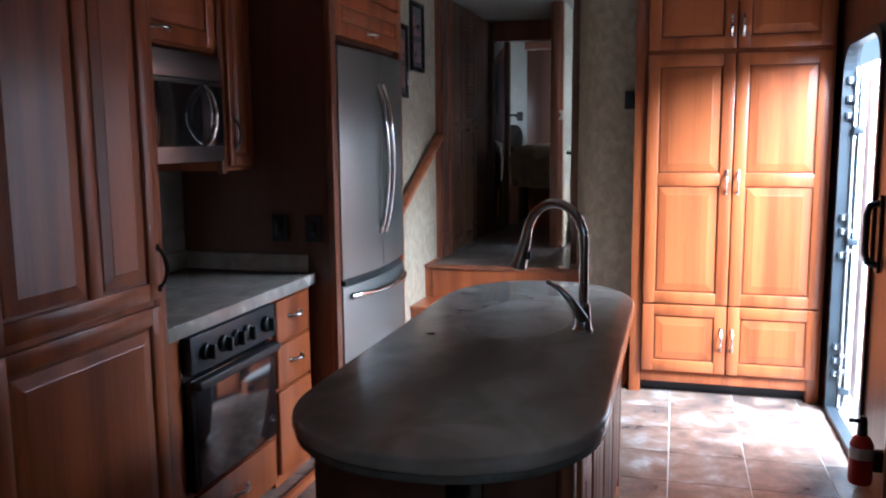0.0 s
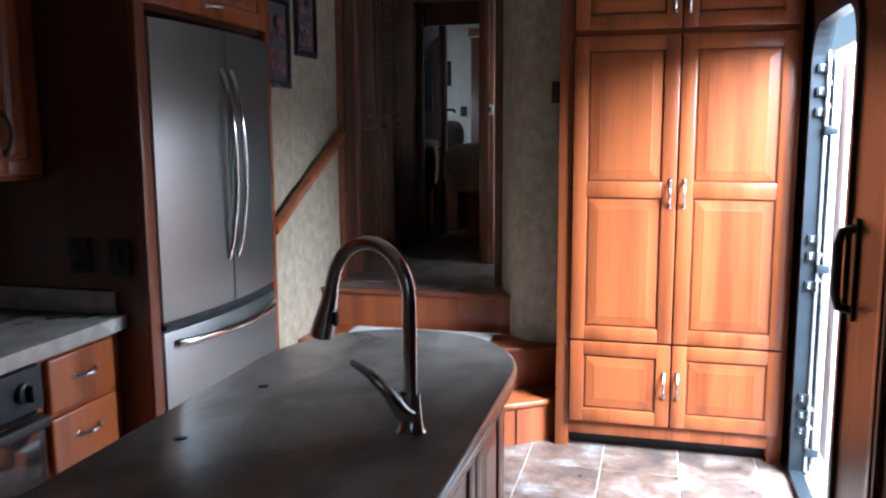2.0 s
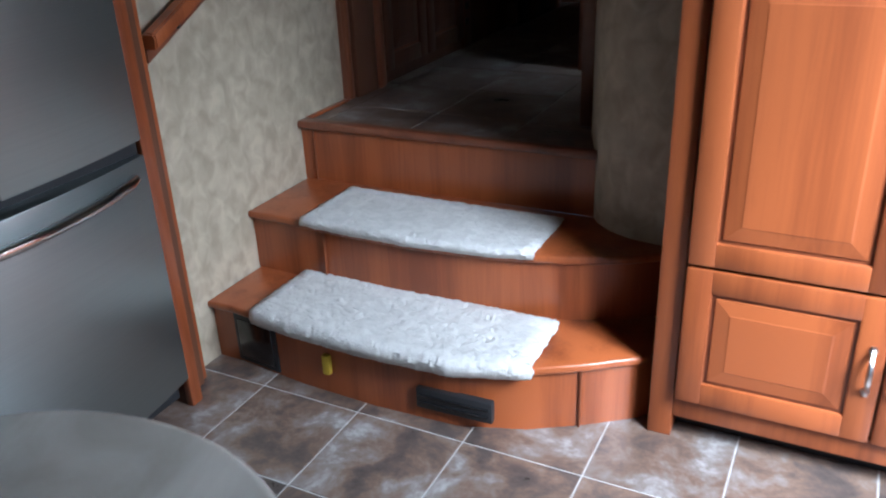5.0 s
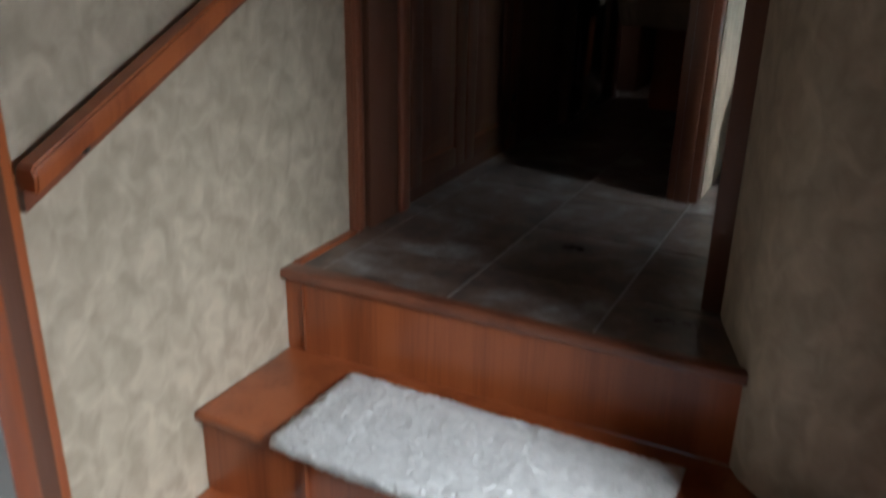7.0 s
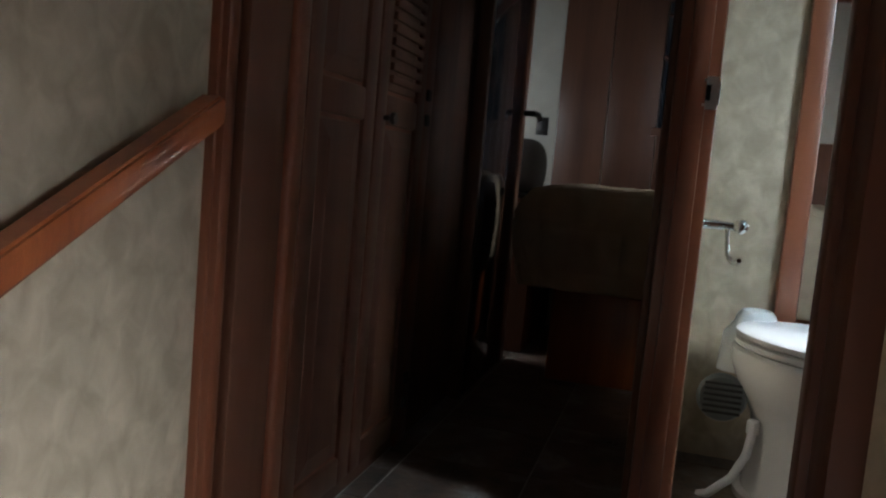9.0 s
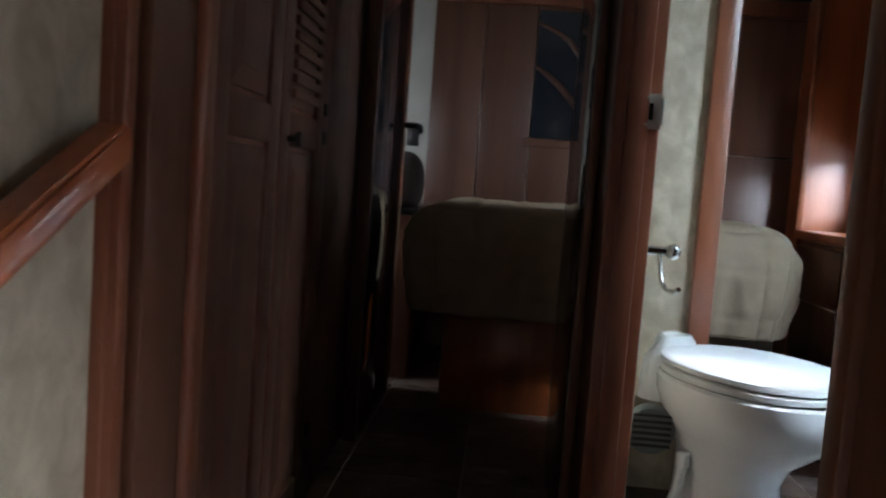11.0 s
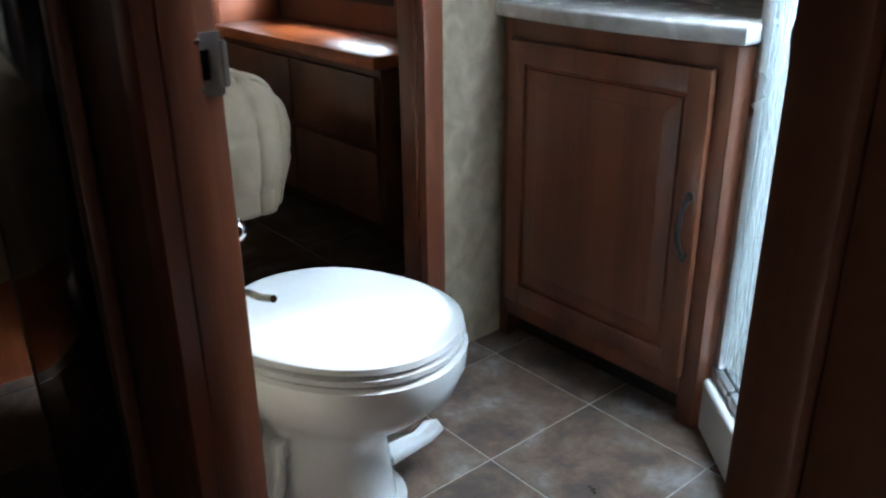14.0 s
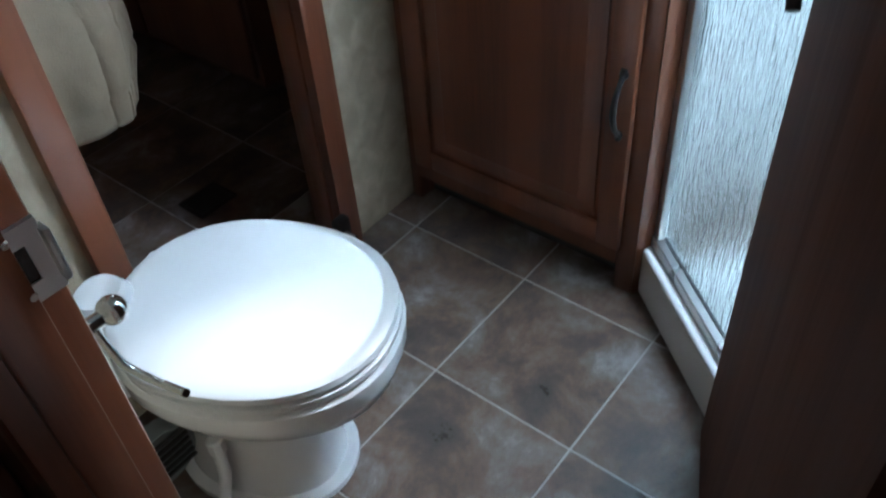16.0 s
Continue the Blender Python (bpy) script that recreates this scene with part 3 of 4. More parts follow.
part("handle", tube(arc((-0.365, -0.03, 0.685), (0.365, -0.03, 0.685), (0, -0.075, 0), 22), 0.0135, 12), CHROME, fz, "polished bowed steel handle")

# ---- tall cupboard ----
cupboard = thing("tall_cupboard", (-1.62, 1.0, 0), 90, "tall dark cherry cupboard with raised panels", "cabinet")
bm = boxed(0, 1.32, 0.0, 0.64, 0.0, 2.44)
box(bm, 1.275, 1.33, -0.004, 0.02, 0.0, 2.44, 0.004)
part("body", bm, CHERRY, cupboard)
d = panel_door(cupboard, 0.62, 1.285, 0.945, 2.42, -0.022, columns=(1.0,), stile=0.055)
pull(d, (1.275, 0.98), (1.275, 1.10), -0.022, mat=BRONZE)
panel_door(cupboard, 0.62, 1.285, 0.08, 0.925, -0.022, stile=0.055)
panel_door(cupboard, 0.02, 0.61, 0.945, 2.42, -0.022, columns=(0.31,), stile=0.055)
panel_door(cupboard, 0.02, 0.61, 0.08, 0.925, -0.022, stile=0.055)

# ---- cooking run ----
run = thing("oven_cabinet", (-1.65, 2.35, 0), 90, "cherry base cabinet round the oven", "cabinet")
bm = bmesh.new()
box(bm, 0.0, 0.085, 0.0, 0.6, 0.02, 0.79)
box(bm, 0.69, 0.70, 0.0, 0.6, 0.02, 0.79)
box(bm, 0.085, 0.69, 0.0, 0.6, 0.02, 0.24)
part("body", bm, CHERRY, run)
d = part("drawer", boxed(0.10, 0.68, -0.022, -0.002, 0.04, 0.225, 0.006), CHERRY, run)
pull(d, (0.34, 0.135), (0.44, 0.135), -0.022)
part("toe_board", boxed(0.0, 1.08, 0.03, 0.05, 0, 0.02), BLACK_MATT, run)
bank = thing("drawer_cabinet", (-1.65, 3.05, 0), 90, "cherry cabinet with three drawers", "cabinet")
part("body", boxed(0.002, 0.375, 0.0, 0.6, 0.0, 0.79), CHERRY, bank)
for z0, z1 in ((0.605, 0.775), (0.415, 0.592), (0.05, 0.40)):
    d = part("drawer", boxed(0.02, 0.32, -0.024, -0.002, z0, z1, 0.008, 3), CHERRY, bank)
    pull(d, (0.125, (z0 + z1) / 2 + 0.01), (0.225, (z0 + z1) / 2 + 0.01), -0.024)

oven = thing("oven", (-1.65, 2.44, 0.245), 90, "black built-in oven with glass door", "oven")
part("body", boxed(0.0, 0.594, 0.0, 0.56, 0.0, 0.545), BLACK, oven)
part("control_panel", boxed(0.005, 0.59, -0.035, 0.0, 0.405, 0.535, 0.006), DOORFRAME, oven, "black control panel")
for k, x in enumerate((0.09, 0.20, 0.285, 0.365, 0.51)):
    kb = part("knob", bm := boxed(x - 0.008, x + 0.008, -0.078, -0.048, 0.446, 0.496, 0.004), BLACK_MATT, oven)
    ring = lathe([(0.031, 0), (0.030, 0.016), (0.022, 0.021)], 18)
    bmesh.ops.rotate(ring, verts=ring.verts, cent=(0, 0, 0), matrix=Matrix.Rotation(radians(90), 3, "X"))
    bmesh.ops.translate(ring, verts=ring.verts, vec=(x, -0.035, 0.471))
    part("knob_base", ring, BLACK_MATT, oven)
door = part("oven_door", boxed(0.005, 0.59, -0.03, -0.002, 0.0, 0.39, 0.006), BLACK, oven)
part("window", boxed(0.03, 0.565, -0.034, -0.028, 0.012, 0.345, 0.003), BLACKGLASS, door)
part("handle", boxed(0.01, 0.585, -0.062, -0.03, 0.352, 0.385, 0.008, 3), BLACK_MATT, door)

worktop = thing("worktop", (-1.65, 2.35, 0.80), 90, "grey-brown laminate worktop with a pale edge", "worktop")
part("top", boxed(-0.02, 1.085, -0.02, 0.62, 0.0, 0.035, 0.004), COUNTER, worktop)
part("front_edge", boxed(-0.02, 1.085, -0.034, -0.018, -0.012, 0.036, 0.004), COUNTER_PALE, worktop)
part("backsplash", boxed(-0.02, 1.085, 0.60, 0.62, 0.036, 0.12, 0.003), COUNTER, worktop)
part("splash_end", boxed(1.07, 1.085, 0.0, 0.60, 0.036, 0.115, 0.003), COUNTER, worktop)
solid("splash_wall", boxed(-2.28, -2.262, 2.33, 3.43, 0.92, 1.36), COUNTER, "grey-brown splashback panel behind the worktop", "wall")
shelf = thing("spice_shelf", (-2.26, 2.75, 1.0), 90, "small pale ledge on the splashback", "shelf")
part("ledge", boxed(0, 0.22, -0.09, 0.0, 0, 0.018, 0.004), COUNTER_PALE, shelf)
part("bracket", boxed(0.03, 0.045, -0.05, 0.0, -0.05, 0.0, 0.003), COUNTER_PALE, shelf)

micro = thing("microwave", (-1.87, 2.42, 1.335), 90, "stainless over-range microwave with black glass", "microwave")
part("body", boxed(0, 0.70, 0.02, 0.40, 0, 0.405), STEEL_GREY, micro)
part("vent_strip", boxed(0, 0.70, -0.012, 0.02, 0.31, 0.405, 0.004), STEEL_DIM, micro)
md_door = part("door", boxed(0.0, 0.70, -0.015, 0.02, 0.0, 0.305, 0.006), STEEL_DIM, micro)
part("window", boxed(0.04, 0.54, -0.019, -0.012, 0.06, 0.29, 0.004), BLACKGLASS, md_door)
part("control_panel", boxed(0.60, 0.695, -0.019, -0.012, 0.06, 0.29, 0.003), BLACK, md_door)
part("handle", tube(arc((0.57, -0.015, 0.065), (0.57, -0.015, 0.285), (0, -0.045, 0), 14), 0.011, 10), CHROME, md_door, "chrome bowed handle")

over = thing("wall_cabinet", (-1.90, 2.35, 1.76), 90, "cherry cabinet above the microwave", "cabinet", "upper cabinets")
part("body", boxed(0, 0.80, 0.0, 0.37, 0.0, 0.68), CHERRY, over)
d = panel_door(over, 0.02, 0.78, 0.01, 0.67, -0.02)
pull(d, (0.36, 0.055), (0.46, 0.055), -0.02)
side = thing("wall_cabinet", (-1.90, 3.17, 1.29), 90, "narrow cherry wall cabinet with a bronze pull", "cabinet", "upper cabinets")
part("body", boxed(0, 0.255, 0.0, 0.37, 0.0, 1.15), CHERRY, side)
d = panel_door(side, 0.045, 0.235, 0.02, 1.13, -0.02, stile=0.045)
pull(d, (0.075, 0.09), (0.075, 0.21), -0.02, mat=BRONZE)
part("stile", boxed(-0.005, 0.03, -0.006, 0.02, -0.01, 1.15, 0.004), TRIM, side)

for x in (-1.78, -1.62):
    o = thing("power_outlet", (x, 3.425, 1.03), 0, "dark brown power outlet on the wood panel", "outlet", "dark outlets")
    part("plate", boxed(-0.036, 0.036, -0.006, 0.002, -0.058, 0.058, 0.003), BLACK_MATT, o)
    part("socket", boxed(-0.018, 0.018, -0.009, -0.004, -0.035, 0.035, 0.002), BLACK, o)

# ---- island ----
island = thing("kitchen_island", (-0.585, 2.5, 0), 0, "kitchen island cabinet in dark cherry with panelled sides", "island")
bm = boxed(-0.27, 0.285, -0.76, 0.72, 0.06, 0.788)
part("body", bm, PANELLING, island)
part("plinth", boxed(-0.24, 0.25, -0.72, 0.68, 0.0, 0.06), BLACK_MATT, island)
part("corner_post", boxed(0.262, 0.297, -0.772, -0.72, 0.06, 0.787, 0.008), TRIM, island)
part("corner_post", boxed(0.262, 0.297, 0.68, 0.732, 0.06, 0.787, 0.008), TRIM, island)
for k in range(4):
    y0 = -0.70 + 0.345 * k
    pd = panel_door(island, y0, y0 + 0.335, 0.08, 0.775, -0.305, mat=CHERRY)
    pd.matrix_basis = pose(0, 0, 0, 0, 0, 90)
o = part("outlet", boxed(0.03, 0.11, -0.772, -0.758, 0.66, 0.785, 0.003), BLACK, island, "black outlet cover")


def oval(x0, x1, y0, y1, b0, b1, n=2.6, grow=0.0):
    cx, a = (x0 + x1) / 2, (x1 - x0) / 2 + grow
    pts = []
    for k in range(33):
        t = math.pi * k / 32
        c, s = math.cos(t), math.sin(t)
        pts.append((cx + a * math.copysign(abs(c) ** (2 / n), c), y1 - b1 + (b1 + grow) * abs(s) ** (2 / n)))
    for k in range(33):
        t = math.pi + math.pi * k / 32
        c, s = math.cos(t), math.sin(t)
        pts.append((cx + a * math.copysign(abs(c) ** (2 / n), c), y0 + b0 - (b0 + grow) * abs(s) ** (2 / n)))
    return pts


itop = thing("island_worktop", (-0.585, 2.5, 0.79), 0, "glossy grey-brown island worktop with rounded ends", "worktop")
part("slab", prism(oval(-0.348, 0.352, -0.965, 0.968, 0.36, 0.43, n=2.15), 0.012, 0.047, 0.012, 4), COUNTER, itop)
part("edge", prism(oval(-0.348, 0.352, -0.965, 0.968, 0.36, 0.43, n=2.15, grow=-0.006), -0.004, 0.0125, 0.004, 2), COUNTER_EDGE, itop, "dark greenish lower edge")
for x, y in ((-0.218, 0.325), (-0.221, -0.025)):
    part("plug", lathe([(0.013, 0.0472), (0.013, 0.0490), (0.009, 0.0496)], 16, at=(x, y, 0)), BRONZE, itop, "small dark hole plug")
lid = thing("sink_cover", (-0.585, 2.74, 0.8368), 0, "flush grey cover over the island sink", "sink cover")
part("cover", prism([(0.17 * math.cos(t), 0.28 * math.sin(t)) for t in (2 * math.pi * k / 48 for k in range(48))], 0.0, 0.0012, 0.0004, 1), COUNTER, lid)

faucet = thing("faucet", (-0.367, 2.61, 0.837), 168, "polished gooseneck pull-down kitchen faucet", "faucet")
part("base", lathe([(0.031, 0), (0.031, 0.006), (0.026, 0.012), (0.023, 0.05), (0.021, 0.085)], 24), CHROME, faucet)
R = 0.092
neck = [(0, 0, 0.06), (0, 0, 0.15), (0, 0, 0.255)] + [(R - R * math.cos(a), 0, 0.27 + R * math.sin(a) * 1.25) for a in (math.pi * k / 14 for k in range(15))]
part("neck", tube(neck, 0.0145, 16), CHROME, faucet)
part("spray_head", tube([(0.184, 0, 0.278), (0.190, 0, 0.255), (0.202, 0, 0.215), (0.211, 0, 0.182), (0.212, 0, 0.177)], [0.0165, 0.0175, 0.022, 0.026, 0.022], 18), CHROME, faucet)
part("button", boxed(0.170, 0.180, -0.007, 0.007, 0.205, 0.235, 0.003), BLACK_MATT, faucet)
lev = part("lever", tube([(-0.005, 0.02, 0.045), (0.0, 0.045, 0.065), (0.015, 0.06, 0.10), (0.05, 0.075, 0.14), (0.085, 0.085, 0.16)], [0.017, 0.016, 0.012, 0.009, 0.007], 12), CHROME, faucet)

# ---- pictures ----
def picture(y0, y1, z0, z1, label):
    p = thing("picture_frame", (-1.6395, (y0 + y1) / 2, z0), 90, label, "picture", "pictures on the stair wall")
    w, h = (y1 - y0) / 2, z1 - z0
    bm = bmesh.new()
    for a, b, c, d in ((-w, w, 0, 0.03), (-w, w, h - 0.03, h), (-w, -w + 0.03, 0.03, h - 0.03), (w - 0.03, w, 0.03, h - 0.03)):
        box(bm, a, b, -0.02, 0, c, d, 0.003)
    part("frame", bm, BLACK, p)
    part("mat_board", boxed(-w + 0.03, w - 0.03, -0.008, 0, 0.03, h - 0.03), MAT_BOARD, p)
    for k in range(2):
        part("print", boxed(-w + 0.055, w - 0.055, -0.011, -0.007, 0.06 + k * (h - 0.1) / 2, 0.02 + (k + 1) * (h - 0.1) / 2), PRINT, p)


picture(4.55, 4.80, 1.645, 2.06, "black-framed picture with two dark red prints")
picture(4.87, 5.12, 1.81, 2.22, "black-framed picture hung higher along the stairs")


# ---- entry door ----
frame_ob = thing("door_frame", (0.71, 4.25, 0), 0, "charcoal entry door frame with rounded top corners", "door frame", kind="structure")
bm = bmesh.new()
outer = [(-0.41, 0.0), (0.41, 0.0), (0.41, 1.72)] + [(0.26 + 0.15 * math.cos(t), 1.72 + 0.15 * math.sin(t)) for t in (math.pi / 2 * k / 6 for k in range(1, 7))] + [(-0.26 - 0.15 * math.sin(t), 1.72 + 0.15 * math.cos(t)) for t in (math.pi / 2 * k / 6 for k in range(0, 7))]
cy, cz = 0.0, 0.93
ins = [(y - math.copysign(0.035, y), z - (0.035 if z > 1.0 else -0.03)) for y, z in outer]
fr = [[bm.verts.new((x, y, z)) for y, z in pts] for x, pts in ((-0.045, outer), (-0.045, ins), (0.008, ins), (0.008, outer))]
for a, b in zip(fr, fr[1:] + fr[:1]):
    for k in range(len(outer)):
        bm.faces.new((a[k], a[(k + 1) % len(outer)], b[(k + 1) % len(outer)], b[k]))
bmesh.ops.recalc_face_normals(bm, faces=bm.faces)
part("frame", bm, DOORFRAME, frame_ob, smooth=False)
for sy in (-1, 1):
    cm = bmesh.new()
    pts = [(sy * 0.41, 1.87), (sy * 0.26, 1.87)] + [(sy * (0.26 + 0.15 * math.sin(t)), 1.72 + 0.15 * math.cos(t)) for t in (math.pi / 2 * k / 6 for k in range(1, 7))]
    lo, hi = [cm.verts.new((-0.03, y, z)) for y, z in pts], [cm.verts.new((0.03, y, z)) for y, z in pts]
    cm.faces.new(lo)
    cm.faces.new(hi)
    for k in range(len(pts)):
        cm.faces.new((lo[k], lo[(k + 1) % len(pts)], hi[(k + 1) % len(pts)], hi[k]))
    bmesh.ops.recalc_face_normals(cm, faces=cm.faces)
    part("corner_fill", cm, DOORFRAME, frame_ob, smooth=False)
part("seal_strip", boxed(0.009, 0.022, 0.362, 0.40, 0.03, 1.74, 0.003), ALUMINIUM, frame_ob, "bright aluminium seal strip")
part("channel", boxed(0.022, 0.034, 0.376, 0.40, 0.03, 1.74), DOORFRAME, frame_ob)
part("screen_stile", boxed(0.036, 0.062, 0.350, 0.40, 0.05, 1.72, 0.006), WHITE, frame_ob, "white screen door stile")
for z in (1.66, 1.57, 1.49, 0.99, 0.92, 0.80, 0.33, 0.26, 0.19):
    plate = part("hinge", boxed(-0.026, 0.008, 0.358, 0.378, z, z + 0.034, 0.003), DOORFRAME, frame_ob)
    for dz in (0.010, 0.024):
        part("screw", lathe([(0.0045, 0), (0.0045, 0.002), (0.002, 0.0035)], 8), ALUMINIUM, plate, "bright screw head").matrix_basis = pose(-0.012, 0.358, z + dz, 90)
    part("knuckle", tube([(0.014, 0.352, z - 0.006), (0.014, 0.352, z + 0.04)], 0.008, 8), ALUMINIUM, plate, "bright hinge knuckle")
for z in (1.62, 1.53, 0.94, 0.84, 0.30, 0.22):
    part("bumper", lathe([(0.012, 0), (0.012, 0.008), (0.006, 0.014)], 12), ALUMINIUM, frame_ob).matrix_basis = pose(0.03, 0.376, z, 90)
for z in (1.42, 0.87, 0.10):
    part("bracket", boxed(0.010, 0.060, 0.346, 0.372, z, z + 0.035, 0.004), DOORFRAME, frame_ob)
leaf = thing("entry_door", (0.86, 4.70, 0.04), 90, "white entry door folded back against the outside", "door")
part("panel", boxed(0.0, 0.72, 0.0, 0.045, 0.0, 1.74, 0.01), WHITE, leaf)
part("inner_frame", boxed(0.06, 0.66, -0.012, 0.002, 0.10, 1.66, 0.006), ALUMINIUM, leaf)
part("handle", boxed(0.60, 0.66, -0.05, -0.01, 0.8, 0.92, 0.008), BLACK_MATT, leaf)

grab = thing("grab_handle", (0.655, 3.74, 0.90), 0, "black loop grab handle beside the entry", "handle")
part("loop", tube([(0.02, 0, 0), (-0.02, 0, 0.01), (-0.03, 0, 0.05), (-0.03, 0, 0.2), (-0.02, 0, 0.24), (0.02, 0, 0.25)], 0.014, 10), BLACK_MATT, grab)
part("plate", boxed(0.012, 0.025, -0.02, 0.02, -0.03, 0.28, 0.004), BLACK_MATT, grab)
casing("trim_entry", 0.66, 0.68, 3.32, 3.40, 0, ROOF, "cherry wood trim on the entry wall")

ext = thing("fire_extinguisher", (0.60, 3.47, 0.10), 0, "small red fire extinguisher with a black valve", "fire extinguisher")
part("cylinder", lathe([(0.04, 0), (0.043, 0.01), (0.043, 0.15), (0.03, 0.18), (0.014, 0.19)], 22), RED, ext)
part("label", lathe([(0.0437, 0.10), (0.0437, 0.145)], 22), WHITE, ext)
part("valve", tube([(0, 0, 0.188), (0, 0, 0.24), (0, 0, 0.262)], [0.018, 0.016, 0.01], 12), BLACK_MATT, ext)
part("handle", boxed(-0.05, 0.012, -0.008, 0.008, 0.235, 0.25, 0.003), BLACK, ext)
part("bracket", boxed(0.035, 0.08, -0.02, 0.02, 0.05, 0.13, 0.004), BLACK_MATT, ext)

# ---- windows behind the walk ----
# The window at x -2.26 is unseen, added to go with the lamp there.
for name, x, y0, y1, z0, z1, lab in (("window_1", 0.71, -0.25, 0.85, 1.15, 1.75, "black-framed living area window"), ("added_window", -2.26, 7.22, 7.78, 1.45, 1.85, "black-framed window added on the unseen left bedroom wall"), ("window_2", 0.45, 7.55, 8.05, 1.41, 1.72, "black-framed bedroom window")):
    w = thing(name, (x, (y0 + y1) / 2, z0), 0, lab, "window", kind="structure")
    h, hw = z1 - z0, (y1 - y0) / 2
    bm = bmesh.new()
    for a, b, c, d in ((-hw, hw, 0, 0.03), (-hw, hw, h - 0.03, h), (-hw, -hw + 0.03, 0.03, h - 0.03), (hw - 0.03, hw, 0.03, h - 0.03)):
        box(bm, -0.035, 0.035, a, b, c, d, 0.004)
    part("window_frame", bm, BLACK_MATT, w)
    p = part("pane", boxed(-0.003, 0.003, -hw + 0.03, hw - 0.03, 0.03, h - 0.03), PANE, w)
    p.visible_shadow = False

# hedge seen beyond the bedroom window
bm = bmesh.new()
for k in range(900):
    c = Vector((random.uniform(8, 12), random.uniform(2, 26), random.uniform(-0.8, 5.2) * random.uniform(0.5, 1)))
    s = random.uniform(0.12, 0.3)
    u = Vector((random.gauss(0, 1), random.gauss(0, 1), random.gauss(0, 1))).normalized()
    v = u.orthogonal().normalized()
    bm.faces.new([bm.verts.new(c + s * (a * u + b * v)) for a, b in ((-1, 0), (0, -0.5), (1, 0), (0, 0.5))])
tagged(part("hedge", bm, LEAF, None, smooth=False), "dense green hedge beyond the window", "hedge", kind="stuff")

# ---- hall closet ----
# Closet cherry is darkened through PANELLING to suit the dim hall.
closet = thing("hall_closet", (-1.62, 5.44, UP), 90, "hall closet with panelled doors, cherry darkened for the dim hall", "closet")
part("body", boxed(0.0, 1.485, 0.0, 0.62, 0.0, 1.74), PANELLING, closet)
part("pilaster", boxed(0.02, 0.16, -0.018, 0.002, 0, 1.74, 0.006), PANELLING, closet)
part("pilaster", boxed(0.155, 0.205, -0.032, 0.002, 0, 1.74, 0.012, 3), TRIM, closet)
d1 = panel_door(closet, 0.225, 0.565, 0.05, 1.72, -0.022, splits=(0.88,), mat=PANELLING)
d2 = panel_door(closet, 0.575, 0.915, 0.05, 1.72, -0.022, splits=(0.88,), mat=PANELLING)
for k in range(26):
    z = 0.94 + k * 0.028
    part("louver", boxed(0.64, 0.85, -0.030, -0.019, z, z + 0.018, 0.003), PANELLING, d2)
part("knob", lathe([(0.006, 0), (0.007, 0.012), (0.015, 0.02), (0.013, 0.028)], 14), BRONZE, d2).matrix_basis = pose(0.62, -0.022, 0.86, 90)
for z in (0.93, 0.865, 0.17, 0.10):
    part("catch", boxed(0.955, 0.985, -0.018, 0.002, z, z + 0.03, 0.004), BLACK_MATT, closet, "black catch")
part("stile", boxed(0.93, 1.02, -0.01, 0.002, 0, 1.74, 0.004), TRIM, closet)
bdoor = thing("sliding_door", (-1.575, 6.93, UP), 90, "dark glossy sliding bedroom door standing open", "door")
part("leaf", boxed(0.0, 0.62, 0.0, 0.03, 0.0, 1.74, 0.004), DARKGLASS, bdoor)
part("edge_trim", boxed(-0.03, 0.0, -0.006, 0.034, 0.0, 1.73, 0.005), PANELLING, bdoor)
part("edge_trim", boxed(0.60, 0.66, -0.01, 0.034, 0.0, 1.73, 0.005), TRIM, bdoor)
part("lever", tube([(0.62, 0.0, 1.0), (0.62, -0.05, 1.0), (0.66, -0.06, 1.0), (0.70, -0.06, 0.985)], 0.011, 8), BLACK_MATT, bdoor)
hdoor = thing("pocket_door_edge", (-0.993, 6.30, UP), 90, "dark glossy strip on the hall panelling", "door")
part("leaf", boxed(0.03, 0.53, -0.004, 0.012, 0.0, 1.74, 0.004), DARKGLASS, hdoor)
part("edge_trim", boxed(0.0, 0.03, -0.010, 0.012, 0.0, 1.74, 0.005), PANELLING, hdoor)
part("edge_trim", boxed(0.53, 0.56, -0.010, 0.012, 0.0, 1.74, 0.005), PANELLING, hdoor)

# ---- bedroom ----
bed = thing("bed", (-0.86, 7.7, UP), 0, "bed under a plain tan quilted cover", "bed")
part("base", boxed(-0.50, 0.42, -0.33, 0.7, 0.0, 0.37, 0.01), CHERRY, bed)
part("mattress", boxed(-0.56, 0.56, -0.53, 0.74, 0.36, 0.69, 0.10, 4), LINEN, bed)
bm = bmesh.new()
nu, nv = 170, 150
half_x, rise, foot, bend = 0.645, 0.735, -0.63, 0.15
FLAT_X, FLAT_Y, HANG = half_x - bend, foot + bend, 0.44


